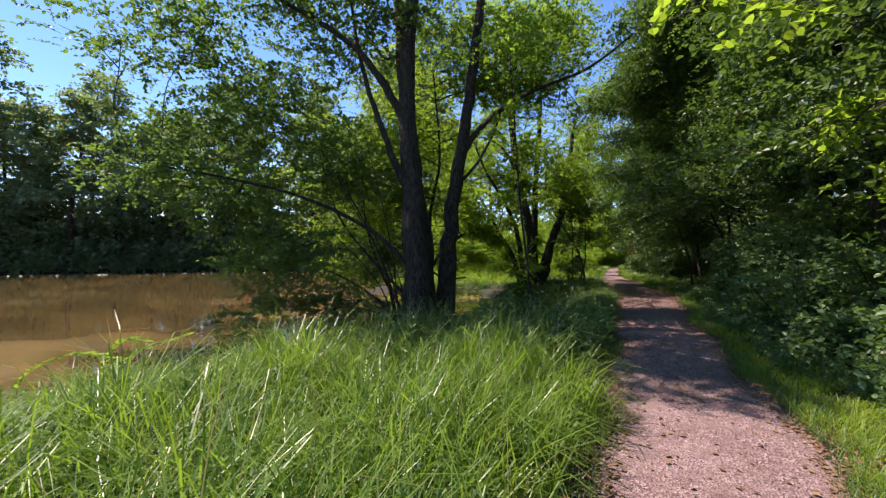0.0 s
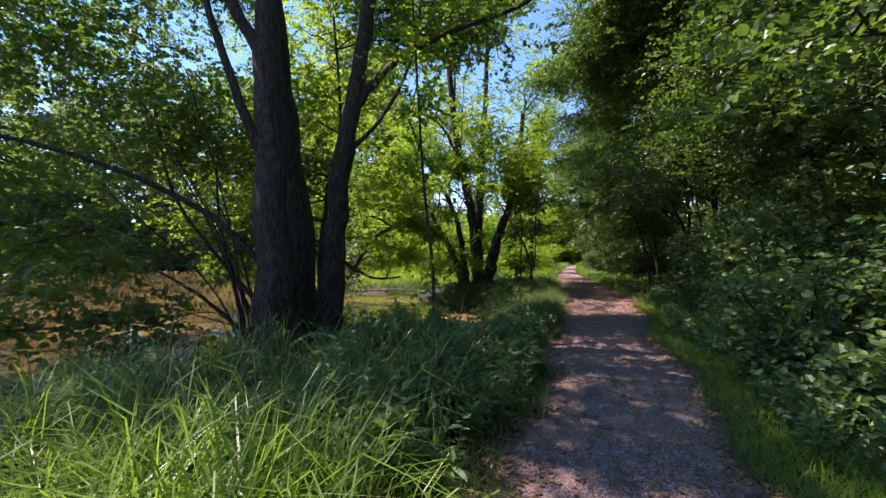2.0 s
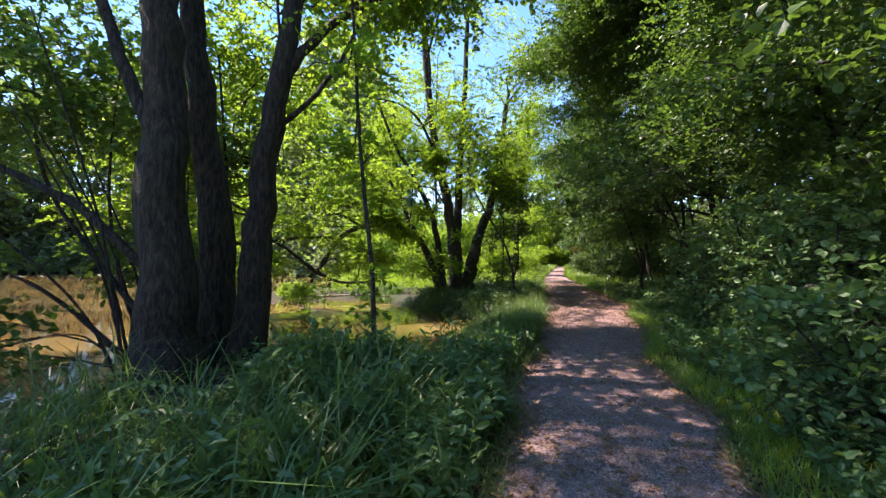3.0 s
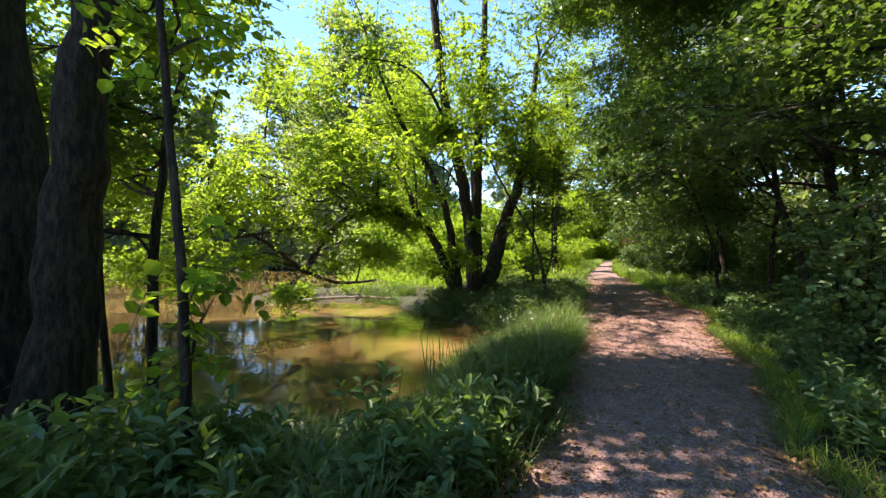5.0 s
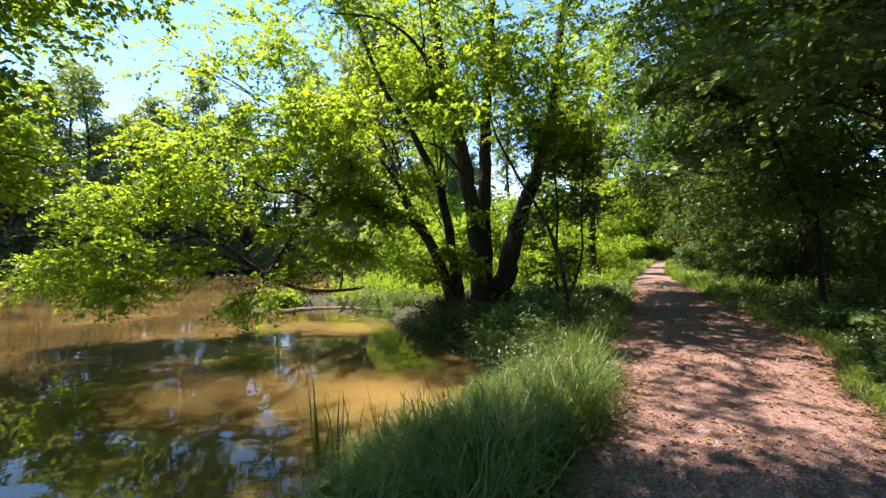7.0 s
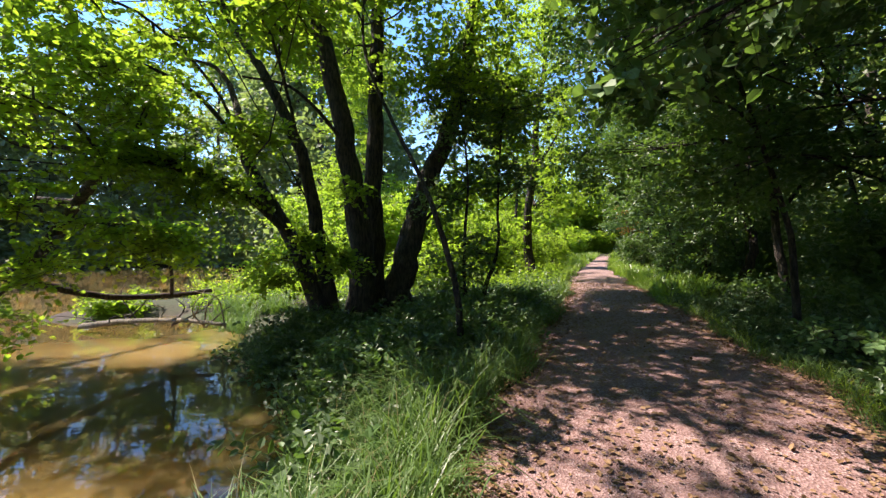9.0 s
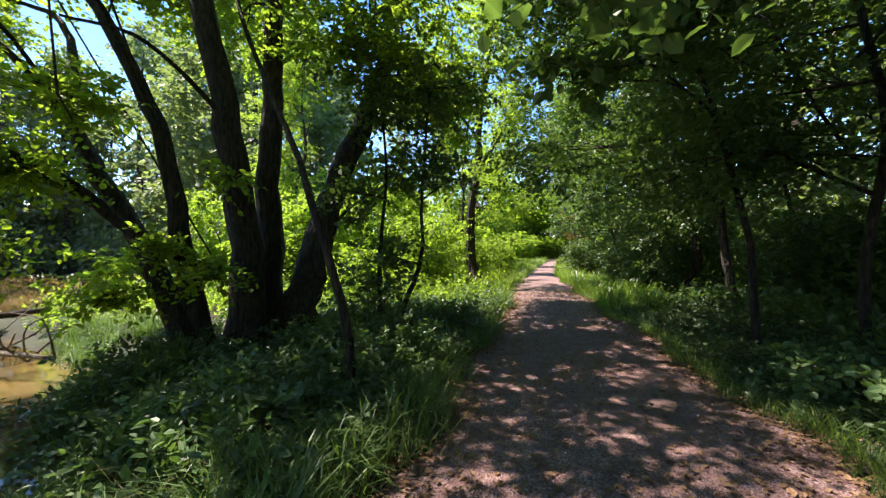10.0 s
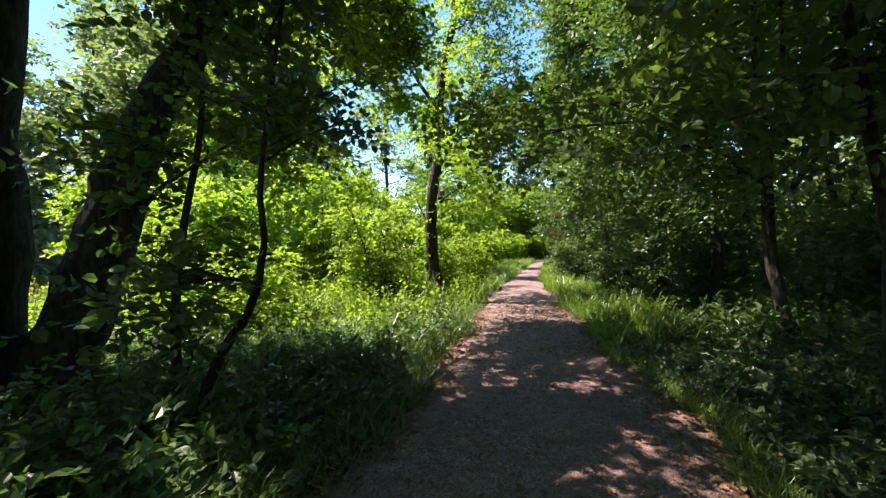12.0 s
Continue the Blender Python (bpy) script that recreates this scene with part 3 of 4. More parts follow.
    mid_leaves = [(1.6, 16.5, 2.6, 0.65, 80), (-2.4, 16.6, 2.9, 1.05, 130), (2.9, 17.3, 3.1, 0.6, 50), (1.6, 16.9, 3.4, 0.9, 90), (-2.4, 17.4, 4.1, 1.35, 130), (0.2, 17, 4.4, 1.2, 150),
                  (5.6, 18.6, 4.5, 1.25, 170), (6.8, 20.8, 4.6, 0.9, 70), (7.1, 21.5, 4.6, 0.7, 60), (3.6, 16.9, 4.9, 0.85, 90), (0, 19.3, 5, 0.95, 80), (6.9, 20.9, 5.2, 0.7, 60),
                  (7.55, 21.9, 5.4, 0.8, 110), (7.3, 22.2, 4.9, 0.8, 90), (7.7, 22.6, 5.9, 0.9, 110), (8.1, 22.6, 5.2, 0.7, 80), (7.9, 22.8, 4.3, 0.7, 70)]
    upper_leaves = [(3.5, 20.2, 5.6, 1.25, 130), (3, 19, 5.6, 1.05, 100), (0.9, 19.1, 5.7, 0.95, 90), (7.4, 21.4, 5.7, 0.95, 90), (1.9, 18.6, 5.8, 1.2, 110), (6.3, 19.6, 5.8, 1.45, 190),
                    (-0.4, 17.2, 6.2, 1.45, 120), (4.6, 17.6, 6.2, 1.25, 120), (3.7, 16.4, 6.6, 1.25, 70), (6.7, 18, 6.6, 1.2, 45), (2.2, 19.4, 6.8, 1.15, 100), (4.4, 19.5, 7, 1.3, 130),
                    (1.4, 17.4, 7.2, 1.55, 120)]
    # several of these high masses are unseen, added to dapple and shade the path
    top_leaves = [(7.9, 22.4, 7.2, 1.15, 100), (2.3, 20.8, 7.4, 1.35, 110), (-1, 18.6, 7.4, 1.25, 60), (5, 18.4, 8.2, 1.65, 60), (7.2, 20.2, 8.2, 1.6, 110), (6.6, 17.6, 8.4, 1.35, 55),
                  (2.5, 15.3, 8.4, 0.8, 16), (2.2, 14.4, 8.2, 0.8, 22),  (0.6, 17.6, 9.2, 1.75, 90), (3.2, 20.3, 9.2, 1.5, 150), (7.6, 18.6, 9.6, 1.45, 130), (8.2, 20.4, 10, 1.45, 120), (3.1, 17.9, 10.6, 2.05, 70), (5.4, 19.1, 11.2, 2, 130),
                  (2.8, 18.3, 13.2, 1.9, 110), (3.4, 14.2, 9.7, 1.2, 120), (4.4, 13.6, 9.9, 1.2, 120), (3.8, 15.2, 10.3, 1.2, 100), (2.6, 13.2, 9.5, 1.1, 90), (4.9, 14.8, 10.1, 1.1, 100), (3.6, 12.9, 9.8, 1.0, 90)]
    over_cove = [(0.6, 15.9, 3.3, 0.95, 60), (-0.6, 15.6, 2.4, 0.85, 60), (-1.6, 15.4, 3.4, 1.1, 70), (-1.4, 16.2, 5.4, 1.3, 40), (-2.6, 15.2, 1.7, 0.9, 80),
                 (1.2, 16.8, 1.7, 0.6, 40), (0.5, 16.5, 1.2, 0.55, 34), (1.9, 16.9, 2.6, 0.6, 40), (0.2, 16.4, 2.0, 0.7, 44), (-0.3, 16.9, 3.4, 0.8, 50), (1.0, 17.0, 4.0, 0.8, 60),
                 (4.3, 15.0, 3.7, 0.45, 18), (3.8, 15.5, 3.9, 0.5, 20), (2.3, 15.1, 3.8, 0.5, 22), (2.5, 15.8, 3.9, 0.6, 26), (1.4, 15.4, 4.2, 0.7, 34), (3.3, 16.9, 4.7, 0.8, 60)]
    clumps = puffs(low_leaves + mid_leaves + upper_leaves + top_leaves + over_cove)
    return tree("alder_tree", "many-stemmed leaning alder with a long arching bough over the water",
                [(A, 0.16, 0.02), (B, 0.15, 0.04), (C, 0.255, 0.09), (D, 0.24, 0.07), (E, 0.29, 0.09)], [(*c[:6], int(c[6] * 1.15)) for c in clumps], 23, limbs=limbs, sides=12, size=0.083, per=14)


cluster_one()
cluster_two()


def sapling(x, y, pts, clumps, seed, label, r=0.05, leaf=ALDER_LEAF, size=0.085):
    base = (x, y, float(ground_z(x, y)) - 0.1)
    return tree("young_tree", label, [([base] + pts, r, r * 0.35)], clumps, seed, leaf=leaf, size=size, per=10, branchy=2, reach=0.6, flare=0.03, group="young trees on the bank")


sapling(1.88, 8.48, [(1.86, 8.5, 1.2), (1.72, 8.55, 2.6), (1.62, 8.6, 4.2), (1.5, 8.7, 6.4)],
        [(1.5, 8.7, 6.3, 1.0, 1.0, 0.8, 90), (1.4, 8.7, 4.8, 0.8, 0.8, 0.5, 40), (1.5, 8.8, 2.9, 0.55, 0.5, 0.5, 30), (1.7, 8.6, 3.9, 0.5, 0.5, 0.5, 30), (1.8, 8.6, 1.2, 0.35, 0.35, 0.5, 16)], 31,
        "slender young alder with a thin dark stem by the cove", 0.034)
pond_low = [(-2.0, 13.2, 2.6, 0.9, 80), (-3.0, 14.2, 2.9, 1.0, 80), (-2.8, 13.4, 3.8, 1.0, 80), (-1.5, 11.4, 1.8, 0.75, 50), (-3.9, 12.6, 2.4, 1.05, 100), (-2.2, 13, 3.2, 0.9, 80), (-1.3, 11.6, 3.4, 0.85, 60), (-3.9, 14.4, 3.4, 1.05, 80), (-3.6, 13.2, 4.2, 1.3, 140),
            (-5.4, 15.2, 4.4, 1.3, 120), (-1.5, 13.1, 4.7, 0.95, 110), (-0.3, 13.2, 5, 0.85, 75), (0.4, 11.9, 5.2, 0.8, 50), (-1.3, 11.8, 5.4, 1.15, 100)]
# includes masses above view, added over the cove to throw shade on the path
pond_mid = [(-2.4, 13.3, 5.6, 1.4, 150), (-1, 13.1, 6.1, 1.1, 90), (-4.6, 15.6, 6.6, 1.45, 150), (2.6, 11.6, 6.7, 1.1, 130), (1.2, 12, 6.9, 1.15, 100), (-0.3, 11.8, 7, 1.5, 130),
            (-2, 13.8, 7.4, 1.55, 160), (3.8, 11.9, 7.8, 1.2, 110), (2.0, 12.2, 6.8, 1.1, 130), (1.2, 12.6, 7.2, 1.1, 110), (2.9, 12.4, 7.2, 1.0, 100), (-0.6, 13.4, 8.6, 1.4, 110), (0.3, 12.4, 8.6, 1.25, 110), (1.6, 12.3, 8.8, 1.25, 110), (1.6, 13.4, 8.4, 0.9, 45), (2.3, 13.0, 8.1, 0.8, 22)]
pond_crown = puffs(pond_low + pond_mid)
sapling(-0.55, 11.47, [(-0.5, 11.45, 1.4), (-0.35, 11.5, 3.0), (-0.1, 11.6, 4.6), (-0.3, 11.8, 7.2)],
        pond_crown, 32,
        "slender young alder leaning over the pond edge", 0.075)
sapling(-0.85, 11.2, [(-0.95, 11.15, 1.2), (-0.9, 11.1, 2.8), (-1.1, 11.2, 5.2)],
        [(-1.2, 11.2, 5.2, 1.2, 1.1, 0.8, 90), (-1.7, 11.0, 2.6, 0.8, 0.7, 0.5, 45), (-2.1, 11.3, 4.2, 1.0, 1.0, 0.6, 60)], 33, "thin young alder stem at the water", 0.05)
sapling(5.92, 16.25, [(5.90, 16.2, 0.55), (5.80, 16.1, 1.15), (5.62, 16.1, 1.75), (5.42, 16.4, 2.3), (5.0, 16.8, 3.2), (4.6, 17.2, 4.4), (4.7, 17.3, 6.2)],
        [(4.7, 17.3, 5.6, 0.9, 0.9, 0.7, 80), (4.9, 16.2, 4.9, 0.9, 0.9, 0.5, 80), (5.9, 16.6, 5.1, 0.8, 0.8, 0.5, 60)], 34, "bent young hazel stem beside the path", 0.05)
sapling(6.3, 17.95, [(6.42, 18.1, 0.55), (6.62, 18.3, 1.0), (6.72, 18.3, 1.5), (6.71, 18.3, 2.1), (6.9, 18.6, 4.2)],
        [(6.8, 18.4, 2.6, 0.8, 0.7, 0.5, 80), (7.0, 18.7, 3.8, 1.0, 0.9, 0.6, 110), (6.2, 18.5, 3.4, 0.8, 0.8, 0.5, 70), (6.3, 18.1, 1.3, 0.5, 0.5, 0.5, 40)], 35,
        "bent young hazel with dense leaves at the path edge", 0.045, DARK_LEAF)
sapling(6.1, 18.3, [(6.1, 18.3, 1.2), (6.2, 18.5, 2.6), (6.1, 18.6, 4.0)],
        [(6.1, 18.6, 4.3, 0.9, 0.9, 0.6, 90), (5.8, 18.4, 2.2, 0.6, 0.6, 0.5, 50), (5.9, 18.2, 0.9, 0.6, 0.6, 0.5, 50)], 36, "thin straight young hazel beside the path", 0.04, DARK_LEAF)

# ---------------------------------------------------------------- woods on the landward side
def wood_tree(x, y, h, seed, lean=(-0.6, 0.1), reach_out=3.0, low=2.2, dens=1.0, r=0.14, leaf=DARK_LEAF, aim=None, group="trees beside the path", over=0, size=0.092, per=14, fine=False):
    """Tall slim tree whose boughs lean out over the path."""
    rng = np.random.default_rng(seed)
    z0 = float(ground_z(x, y)) - 0.1
    pts = [(x + lean[0] * u * u * 1.4 + rng.normal(0, 0.16), y + lean[1] * u + rng.normal(0, 0.16), z0 + (h - 1) * u) for u in (0, 0.12, 0.26, 0.42, 0.6, 0.8, 1.0)]
    pts[0] = (x, y, z0)
    clumps = []
    n = int(12 + h)
    for i in range(n):
        z = low + (h - low) * (i + rng.uniform(0, 1)) / n
        u = z / h
        out = reach_out * (1 - 0.5 * max(u - 0.3, 0)) * rng.uniform(0.3, 1.0)
        a = (math.pi if aim is None else aim) - 0.45 + rng.normal(0, 0.85)
        clumps.append((x + lean[0] * u * u + math.cos(a) * out, y + math.sin(a) * out, z + 0.25 * out, 1.15, 1.15, 0.45, int(70 * dens)))
    for i in range(over):
        a, z = (math.pi if aim is None else aim) - 0.35 + rng.normal(0, 0.5), h * rng.uniform(0.62, 0.88)
        out = reach_out * rng.uniform(0.5, 1.12)
        clumps.append((x + lean[0] * 0.6 + math.cos(a) * out, y + math.sin(a) * out, z, 1.35, 1.35, 0.5, 135))
    limbs = []
    for i in range(4):
        a, z = rng.uniform(0, 6.28), h * rng.uniform(0.18, 0.55)
        o = rng.uniform(0.8, 1.8)
        u = z / h
        sx, sy = x + lean[0] * u * u * 1.4, y + lean[1] * u
        limbs.append(([(sx, sy, z), (sx + o * 0.45 * math.cos(a), sy + o * 0.45 * math.sin(a), z + 0.7), (sx + o * math.cos(a), sy + o * math.sin(a), z + 1.8)], r * 0.4, 0.015))
    return tree("woodland_tree", "slim woodland tree leaning its leafy boughs over the path", [(pts, r, r * 0.3)], clumps, seed, leaf=leaf, size=size, per=per, fine=fine,
                branchy=3, reach=0.95, group=group, sides=7, flare=0.05, limbs=limbs, small_twigs=False)


def shrub(x, y, h, w, seed, leaf=DARK_LEAF, size=0.09, n=5, label="dense dark-leaved shrub beside the path", fine=True, dens=1.0, name="shrub"):
    """Several bent stems from one root with leaves from the ground to the top."""
    rng = np.random.default_rng(seed)
    z0 = float(ground_z(x, y)) - 0.08
    stems, clumps = [], []
    for i in range(n):
        a = 2 * math.pi * i / n + rng.uniform(-0.4, 0.4)
        o = w * rng.uniform(0.4, 0.8)
        hh = h * rng.uniform(0.75, 1.0)
        ex, ey = x + math.cos(a) * o, y + math.sin(a) * o
        stems.append(([(x + 0.05 * math.cos(a), y + 0.05 * math.sin(a), z0), (x + (ex - x) * 0.35, y + (ey - y) * 0.35, z0 + hh * 0.45), (ex, ey, z0 + hh * 0.92)], 0.022, 0.008))
        for f in (0.22, 0.5, 0.82):
            k = 0.35 + 0.75 * f if f < 0.6 else 0.95
            clumps.append((x + (ex - x) * k, y + (ey - y) * k, z0 + hh * f, w * 0.45, w * 0.45, h * 0.17, int(26 * dens)))
    return tree(name, label, stems, clumps, seed, leaf=leaf, size=size, per=9, fine=fine, branchy=1, reach=0.55, category="shrub", group="shrubs beside the path", sides=6,
                flare=0, auto=False, small_twigs=fine)


# distance along the path, distance off its edge, height, reach of the boughs, lowest leaves
front_row = [(1.0, 3.2, 9, 2.4, 2.6), (4.2, 3.2, 10, 3.0, 2.4), (6.8, 3.0, 10, 2.3, 3.0), (9.4, 3.2, 11, 2.5, 2.8), (12.0, 3.0, 12, 3.8, 1.9),
             (14.6, 2.9, 12, 3.9, 1.8), (17.0, 2.6, 12, 4.3, 1.5), (19.8, 2.8, 12, 4.2, 1.5), (22.6, 2.8, 12, 2.6, 1.5), (26, 2.8, 12, 2.4, 1.6),
             (30, 2.8, 12, 2.2, 1.6), (36, 2.6, 12, 2.4, 1.6), (42, 2.6, 12, 2.2, 1.6), (-2.0, 4.0, 9, 2.0, 2.8)]
back_row = [(7.6, 6.2, 13, 3.2, 2.6), (11.2, 6.4, 13, 3.2, 2.6), (15.4, 6.0, 13, 3.2, 2.8), (18.6, 6.2, 13, 3.2, 2.8), (22.5, 6.0, 13, 3.2, 2.6),
            (3.6, 6.4, 12, 3.2, 2.4), (13.4, 9.5, 13, 3.2, 2.4), (18.0, 9.8, 13, 3.2, 2.4), (9.0, 9.8, 13, 3.2, 2.4)]
for i, (y, d, h, o, low) in enumerate(front_row + back_row):
    wood_tree(float(right_edge(y)) + d, y, h, 100 + i, reach_out=o, low=low, r=0.07 + 0.03 * (i % 3), dens=(0.75 if y < 9 else 1.0) if d < 4 else 0.75, over=(12 if 11 < y < 16 else 5 if 16 < y < 20 else 1) if d < 4 else 0,
              size=0.092 if d < 4 and y < 25 else 0.145, per=12 if d < 4 and y < 25 else 8, fine=d < 4 and 3 < y < 21)

# tall sunlit bushes that close the bend of the path
for i, (x, y, h, w) in enumerate([(18.2, 58, 7, 3.0), (21.5, 62, 9, 3.4), (25.5, 64, 10, 3.6), (30.5, 64, 9, 3.4), (35, 64.5, 9, 3.4), (28, 69, 12, 3.8), (23, 69, 12, 3.8), (15, 61, 8, 3.2), (33.5, 69, 12, 3.8), (29, 53.5, 8, 3.0), (33, 55, 8, 3.0)]):
    shrub(x, y, h, w, 520 + i, leaf=ALDER_LEAF, size=0.34, n=8, label="tall sunlit bush closing the bend of the path", fine=False, dens=1.6, name="bush")

tree("hazel_tree", "young hazel with sunlit sprays hanging over the path", [([(4.9, 2.0, -0.1), (4.8, 2.1, 1.5), (4.4, 2.4, 3.0), (4.0, 2.6, 4.6)], 0.06, 0.02)],
     [(1.95, 2.95, 3.50, 0.45, 0.25, 0.10, 7), (2.75, 2.95, 3.55, 0.45, 0.25, 0.10, 8), (4.3, 4.0, 3.1, 0.35, 0.35, 0.35, 22), (4.5, 3.8, 2.4, 0.4, 0.4, 0.35, 22), (4.2, 3.0, 4.6, 0.8, 0.8, 0.5, 50)], 171,
     leaf=ALDER_LEAF, size=0.10, per=9, reach=0.5, flare=0.02, group="trees beside the path")
tree("hazel_tree", "large-leaved hazel reaching low over the gravel path", [([(10.9, 14.2, -0.1), (10.5, 14.2, 1.6), (9.8, 14.2, 3.2), (9.0, 14.2, 4.6)], 0.07, 0.02)],
     [(6.7, 14.4, 3.55, 0.5, 0.4, 0.3, 16), (7.15, 14.5, 2.85, 0.4, 0.35, 0.22, 10), (7.8, 14.5, 3.05, 0.5, 0.4, 0.25, 14), (8.6, 14.4, 3.4, 0.6, 0.5, 0.35, 20), (7.6, 14.3, 4.2, 0.8, 0.7, 0.4, 30)], 172,
     leaf=HERB_LEAF, size=0.13, per=9, reach=0.6, flare=0.02, droop=0.45, group="trees beside the path")

tree("hazel_tree", "shaded hazel with broad leaves hanging over the path", [([(11.2, 17.4, -0.1), (11.0, 17.3, 1.4), (10.4, 17.1, 2.8), (9.8, 17.0, 4.2)], 0.06, 0.02)],
     [(8.0, 16.8, 3.45, 0.4, 0.4, 0.2, 14), (8.6, 16.7, 3.35, 0.4, 0.4, 0.2, 16), (9.2, 16.7, 3.6, 0.5, 0.5, 0.3, 22), (9.4, 16.9, 4.4, 0.8, 0.8, 0.4, 40), (8.4, 16.6, 4.4, 0.7, 0.6, 0.3, 30)], 173,
     leaf=DARK_LEAF, size=0.14, per=9, reach=0.55, flare=0.02, droop=0.45, group="trees beside the path")


def dead_leaning_tree():
    """A broken pale stem with rusty leaves that leans across the wood edge."""
    return tree("leaning_dead_tree", "broken pale tree with withered rusty leaves leaning at the wood edge", [([(16.6, 32.0, -0.1), (15.9, 32.1, 1.7), (15.3, 32.2, 3.3), (14.7, 32.3, 4.9)], 0.07, 0.03)],
                [(15.8, 32.0, 2.0, 0.6, 0.5, 0.4, 22), (15.4, 32.1, 3.0, 0.5, 0.5, 0.4, 16), (16.2, 31.8, 1.4, 0.6, 0.5, 0.3, 16)], 181, leaf=RUST_LEAF, bark=PALE_BARK, size=0.11, per=9, reach=0.5, flare=0.02)


dead_leaning_tree()


def fallen_branch():
    """Bare broken branches lying at the water's edge below the arching bough."""
    rng = np.random.default_rng(19)
    root = new("fallen_branch")
    root.location = (0.4, 18.6, -0.3)
    tagged(root, "bare broken grey branches lying at the water edge", "branch")
    limb_mesh("limb", [(-2.2, 0.9, 0.12), (-0.9, 0.5, 0.28), (0.4, 0.1, 0.35), (1.4, -0.2, 0.3)], 0.06, 0.03, root, rng, PALE_BARK, 7, 5)
    for k in range(13):
        x = rng.uniform(-2.0, 1.3)
        a, l = rng.uniform(0.2, 2.9), rng.uniform(0.5, 1.3)
        z = 0.2
        y = 0.35 - 0.25 * x
        limb_mesh("branch", [(x, y, z), (x + 0.5 * l * math.cos(a) + rng.normal(0, 0.1), y + rng.normal(0, 0.2), z + 0.5 * l * math.sin(a)),
                             (x + l * math.cos(a) + rng.normal(0, 0.15), y + rng.normal(0, 0.35), max(z + l * math.sin(a) * rng.uniform(0.5, 1.0), 0.02))], 0.018, 0.006, root, rng, PALE_BARK if k % 2 else TWIG, 5, 4)
    return root


fallen_branch()


def reed_clump(x, y, n, h, seed):
    """Upright reed blades standing in the shallow water, each a part."""
    rng = np.random.default_rng(seed)
    root = new("reed_clump")
    root.location = (x, y, WATER_Z - 0.25)
    tagged(root, "dark green reeds standing upright in shallow water", "reeds", group="reeds in the cove")
    for _ in range(n):
        p = np.array([[rng.normal(0, 0.16), rng.normal(0, 0.16), 0.0]])
        v, q, t = blades(p, np.array([h * rng.uniform(0.65, 1.0)]), np.array([0.017]), rng, 0.16, 0.12)
        mesh_object("reed_blade", v, [q, t], REED_BLADE, root)
    return root


reed_clump(3.2, 11.75, 15, 1.15, 61)
reed_clump(3.45, 11.9, 9, 1.0, 62)
reed_clump(2.75, 10.35, 8, 0.85, 63)


def arching_shoot(points, seed, leaf_size, leaf=ALDER_LEAF, label="yellow-green arching shoot with paired leaflets at the pond edge", group="shoots on the bank"):
    """One arching green shoot with paired leaflets."""
    rng = np.random.default_rng(seed)
    base = np.array(points[0])
    root = new("arching_shoot")
    root.location = base
    tagged(root, label, "plant", group=group)
    line, _, _ = limb_mesh("stem", np.array(points) - base, 0.008, 0.003, root, rng, REED_BLADE, 5, 8)
    tang = unit(np.gradient(line, axis=0))
    side = unit(np.cross(tang, [0, 0, 1.0]))
    for sgn in (-1, 1):
        for k in range(3, len(line)):
            ax = side[k] * sgn + tang[k] * 0.7 + rng.normal(0, 0.1, 3)
            v, q = leaves_mesh(line[k:k + 1], ax[None], np.array([[0, 0, 1.0]]) + rng.normal(0, 0.25, (1, 3)), np.array([leaf_size * rng.uniform(0.8, 1.2)]), True, 0.45)
            mesh_object("leaflet", v, [q], leaf, root)
    return root


arching_shoot([(-4.5, 4.1, -0.1), (-4.45, 4.15, 0.3), (-4.0, 4.2, 0.5), (-3.5, 4.2, 0.45)], 65, 0.11)
arching_shoot([(-3.6, 3.9, -0.05), (-3.45, 3.95, 0.35), (-3.1, 4.0, 0.6), (-2.65, 4.0, 0.74)], 66, 0.11)
arching_shoot([(-3.9, 4.4, -0.1), (-3.8, 4.4, 0.4), (-3.6, 4.4, 0.62), (-3.3, 4.3, 0.62)], 67, 0.09)
for i, (x, y, a, l) in enumerate([(0.55, 5.7, 2.6, 0.8), (0.35, 6.0, 0.5, 0.75), (0.7, 5.9, 1.2, 0.7), (-0.2, 5.9, 2.9, 0.8), (0.1, 6.3, 0.2, 0.85), (-0.7, 6.1, 2.2, 0.7), (0.9, 5.3, 3.4, 0.6), (-0.4, 5.5, 4.0, 0.65)]):
    c, n, z = math.cos(a), math.sin(a), float(ground_z(x, y)) - 0.03
    arching_shoot([(x, y, z), (x + 0.18 * l * c, y + 0.18 * l * n, z + 0.62 * l), (x + 0.55 * l * c, y + 0.55 * l * n, z + 0.88 * l), (x + l * c, y + l * n, z + 0.78 * l)], 470 + i, 0.075, HERB_LEAF,
                  "arching bramble shoot with grey-green leaflets by the alders", "bramble shoots")

rng0 = np.random.default_rng(7)
for i, y in enumerate(np.concatenate([np.arange(3.4, 12, 1.45), [22.5], np.arange(25, 46, 3.2)])):
    off = 1.55 + 0.5 * math.sin(i * 2.2) + (0.5 if 12 < y < 16 else 0)
    # front shrubs take the lighter herb leaf in place of skylight falling there
    shrub(float(right_edge(y)) + off, float(y), 1.5 + 0.6 * math.sin(i * 1.3) ** 2 + (0.9 if 7 < y < 13 else 0), 0.85, 200 + i, size=0.08, leaf=HERB_LEAF if y < 12 else DARK_LEAF, dens=1.25)
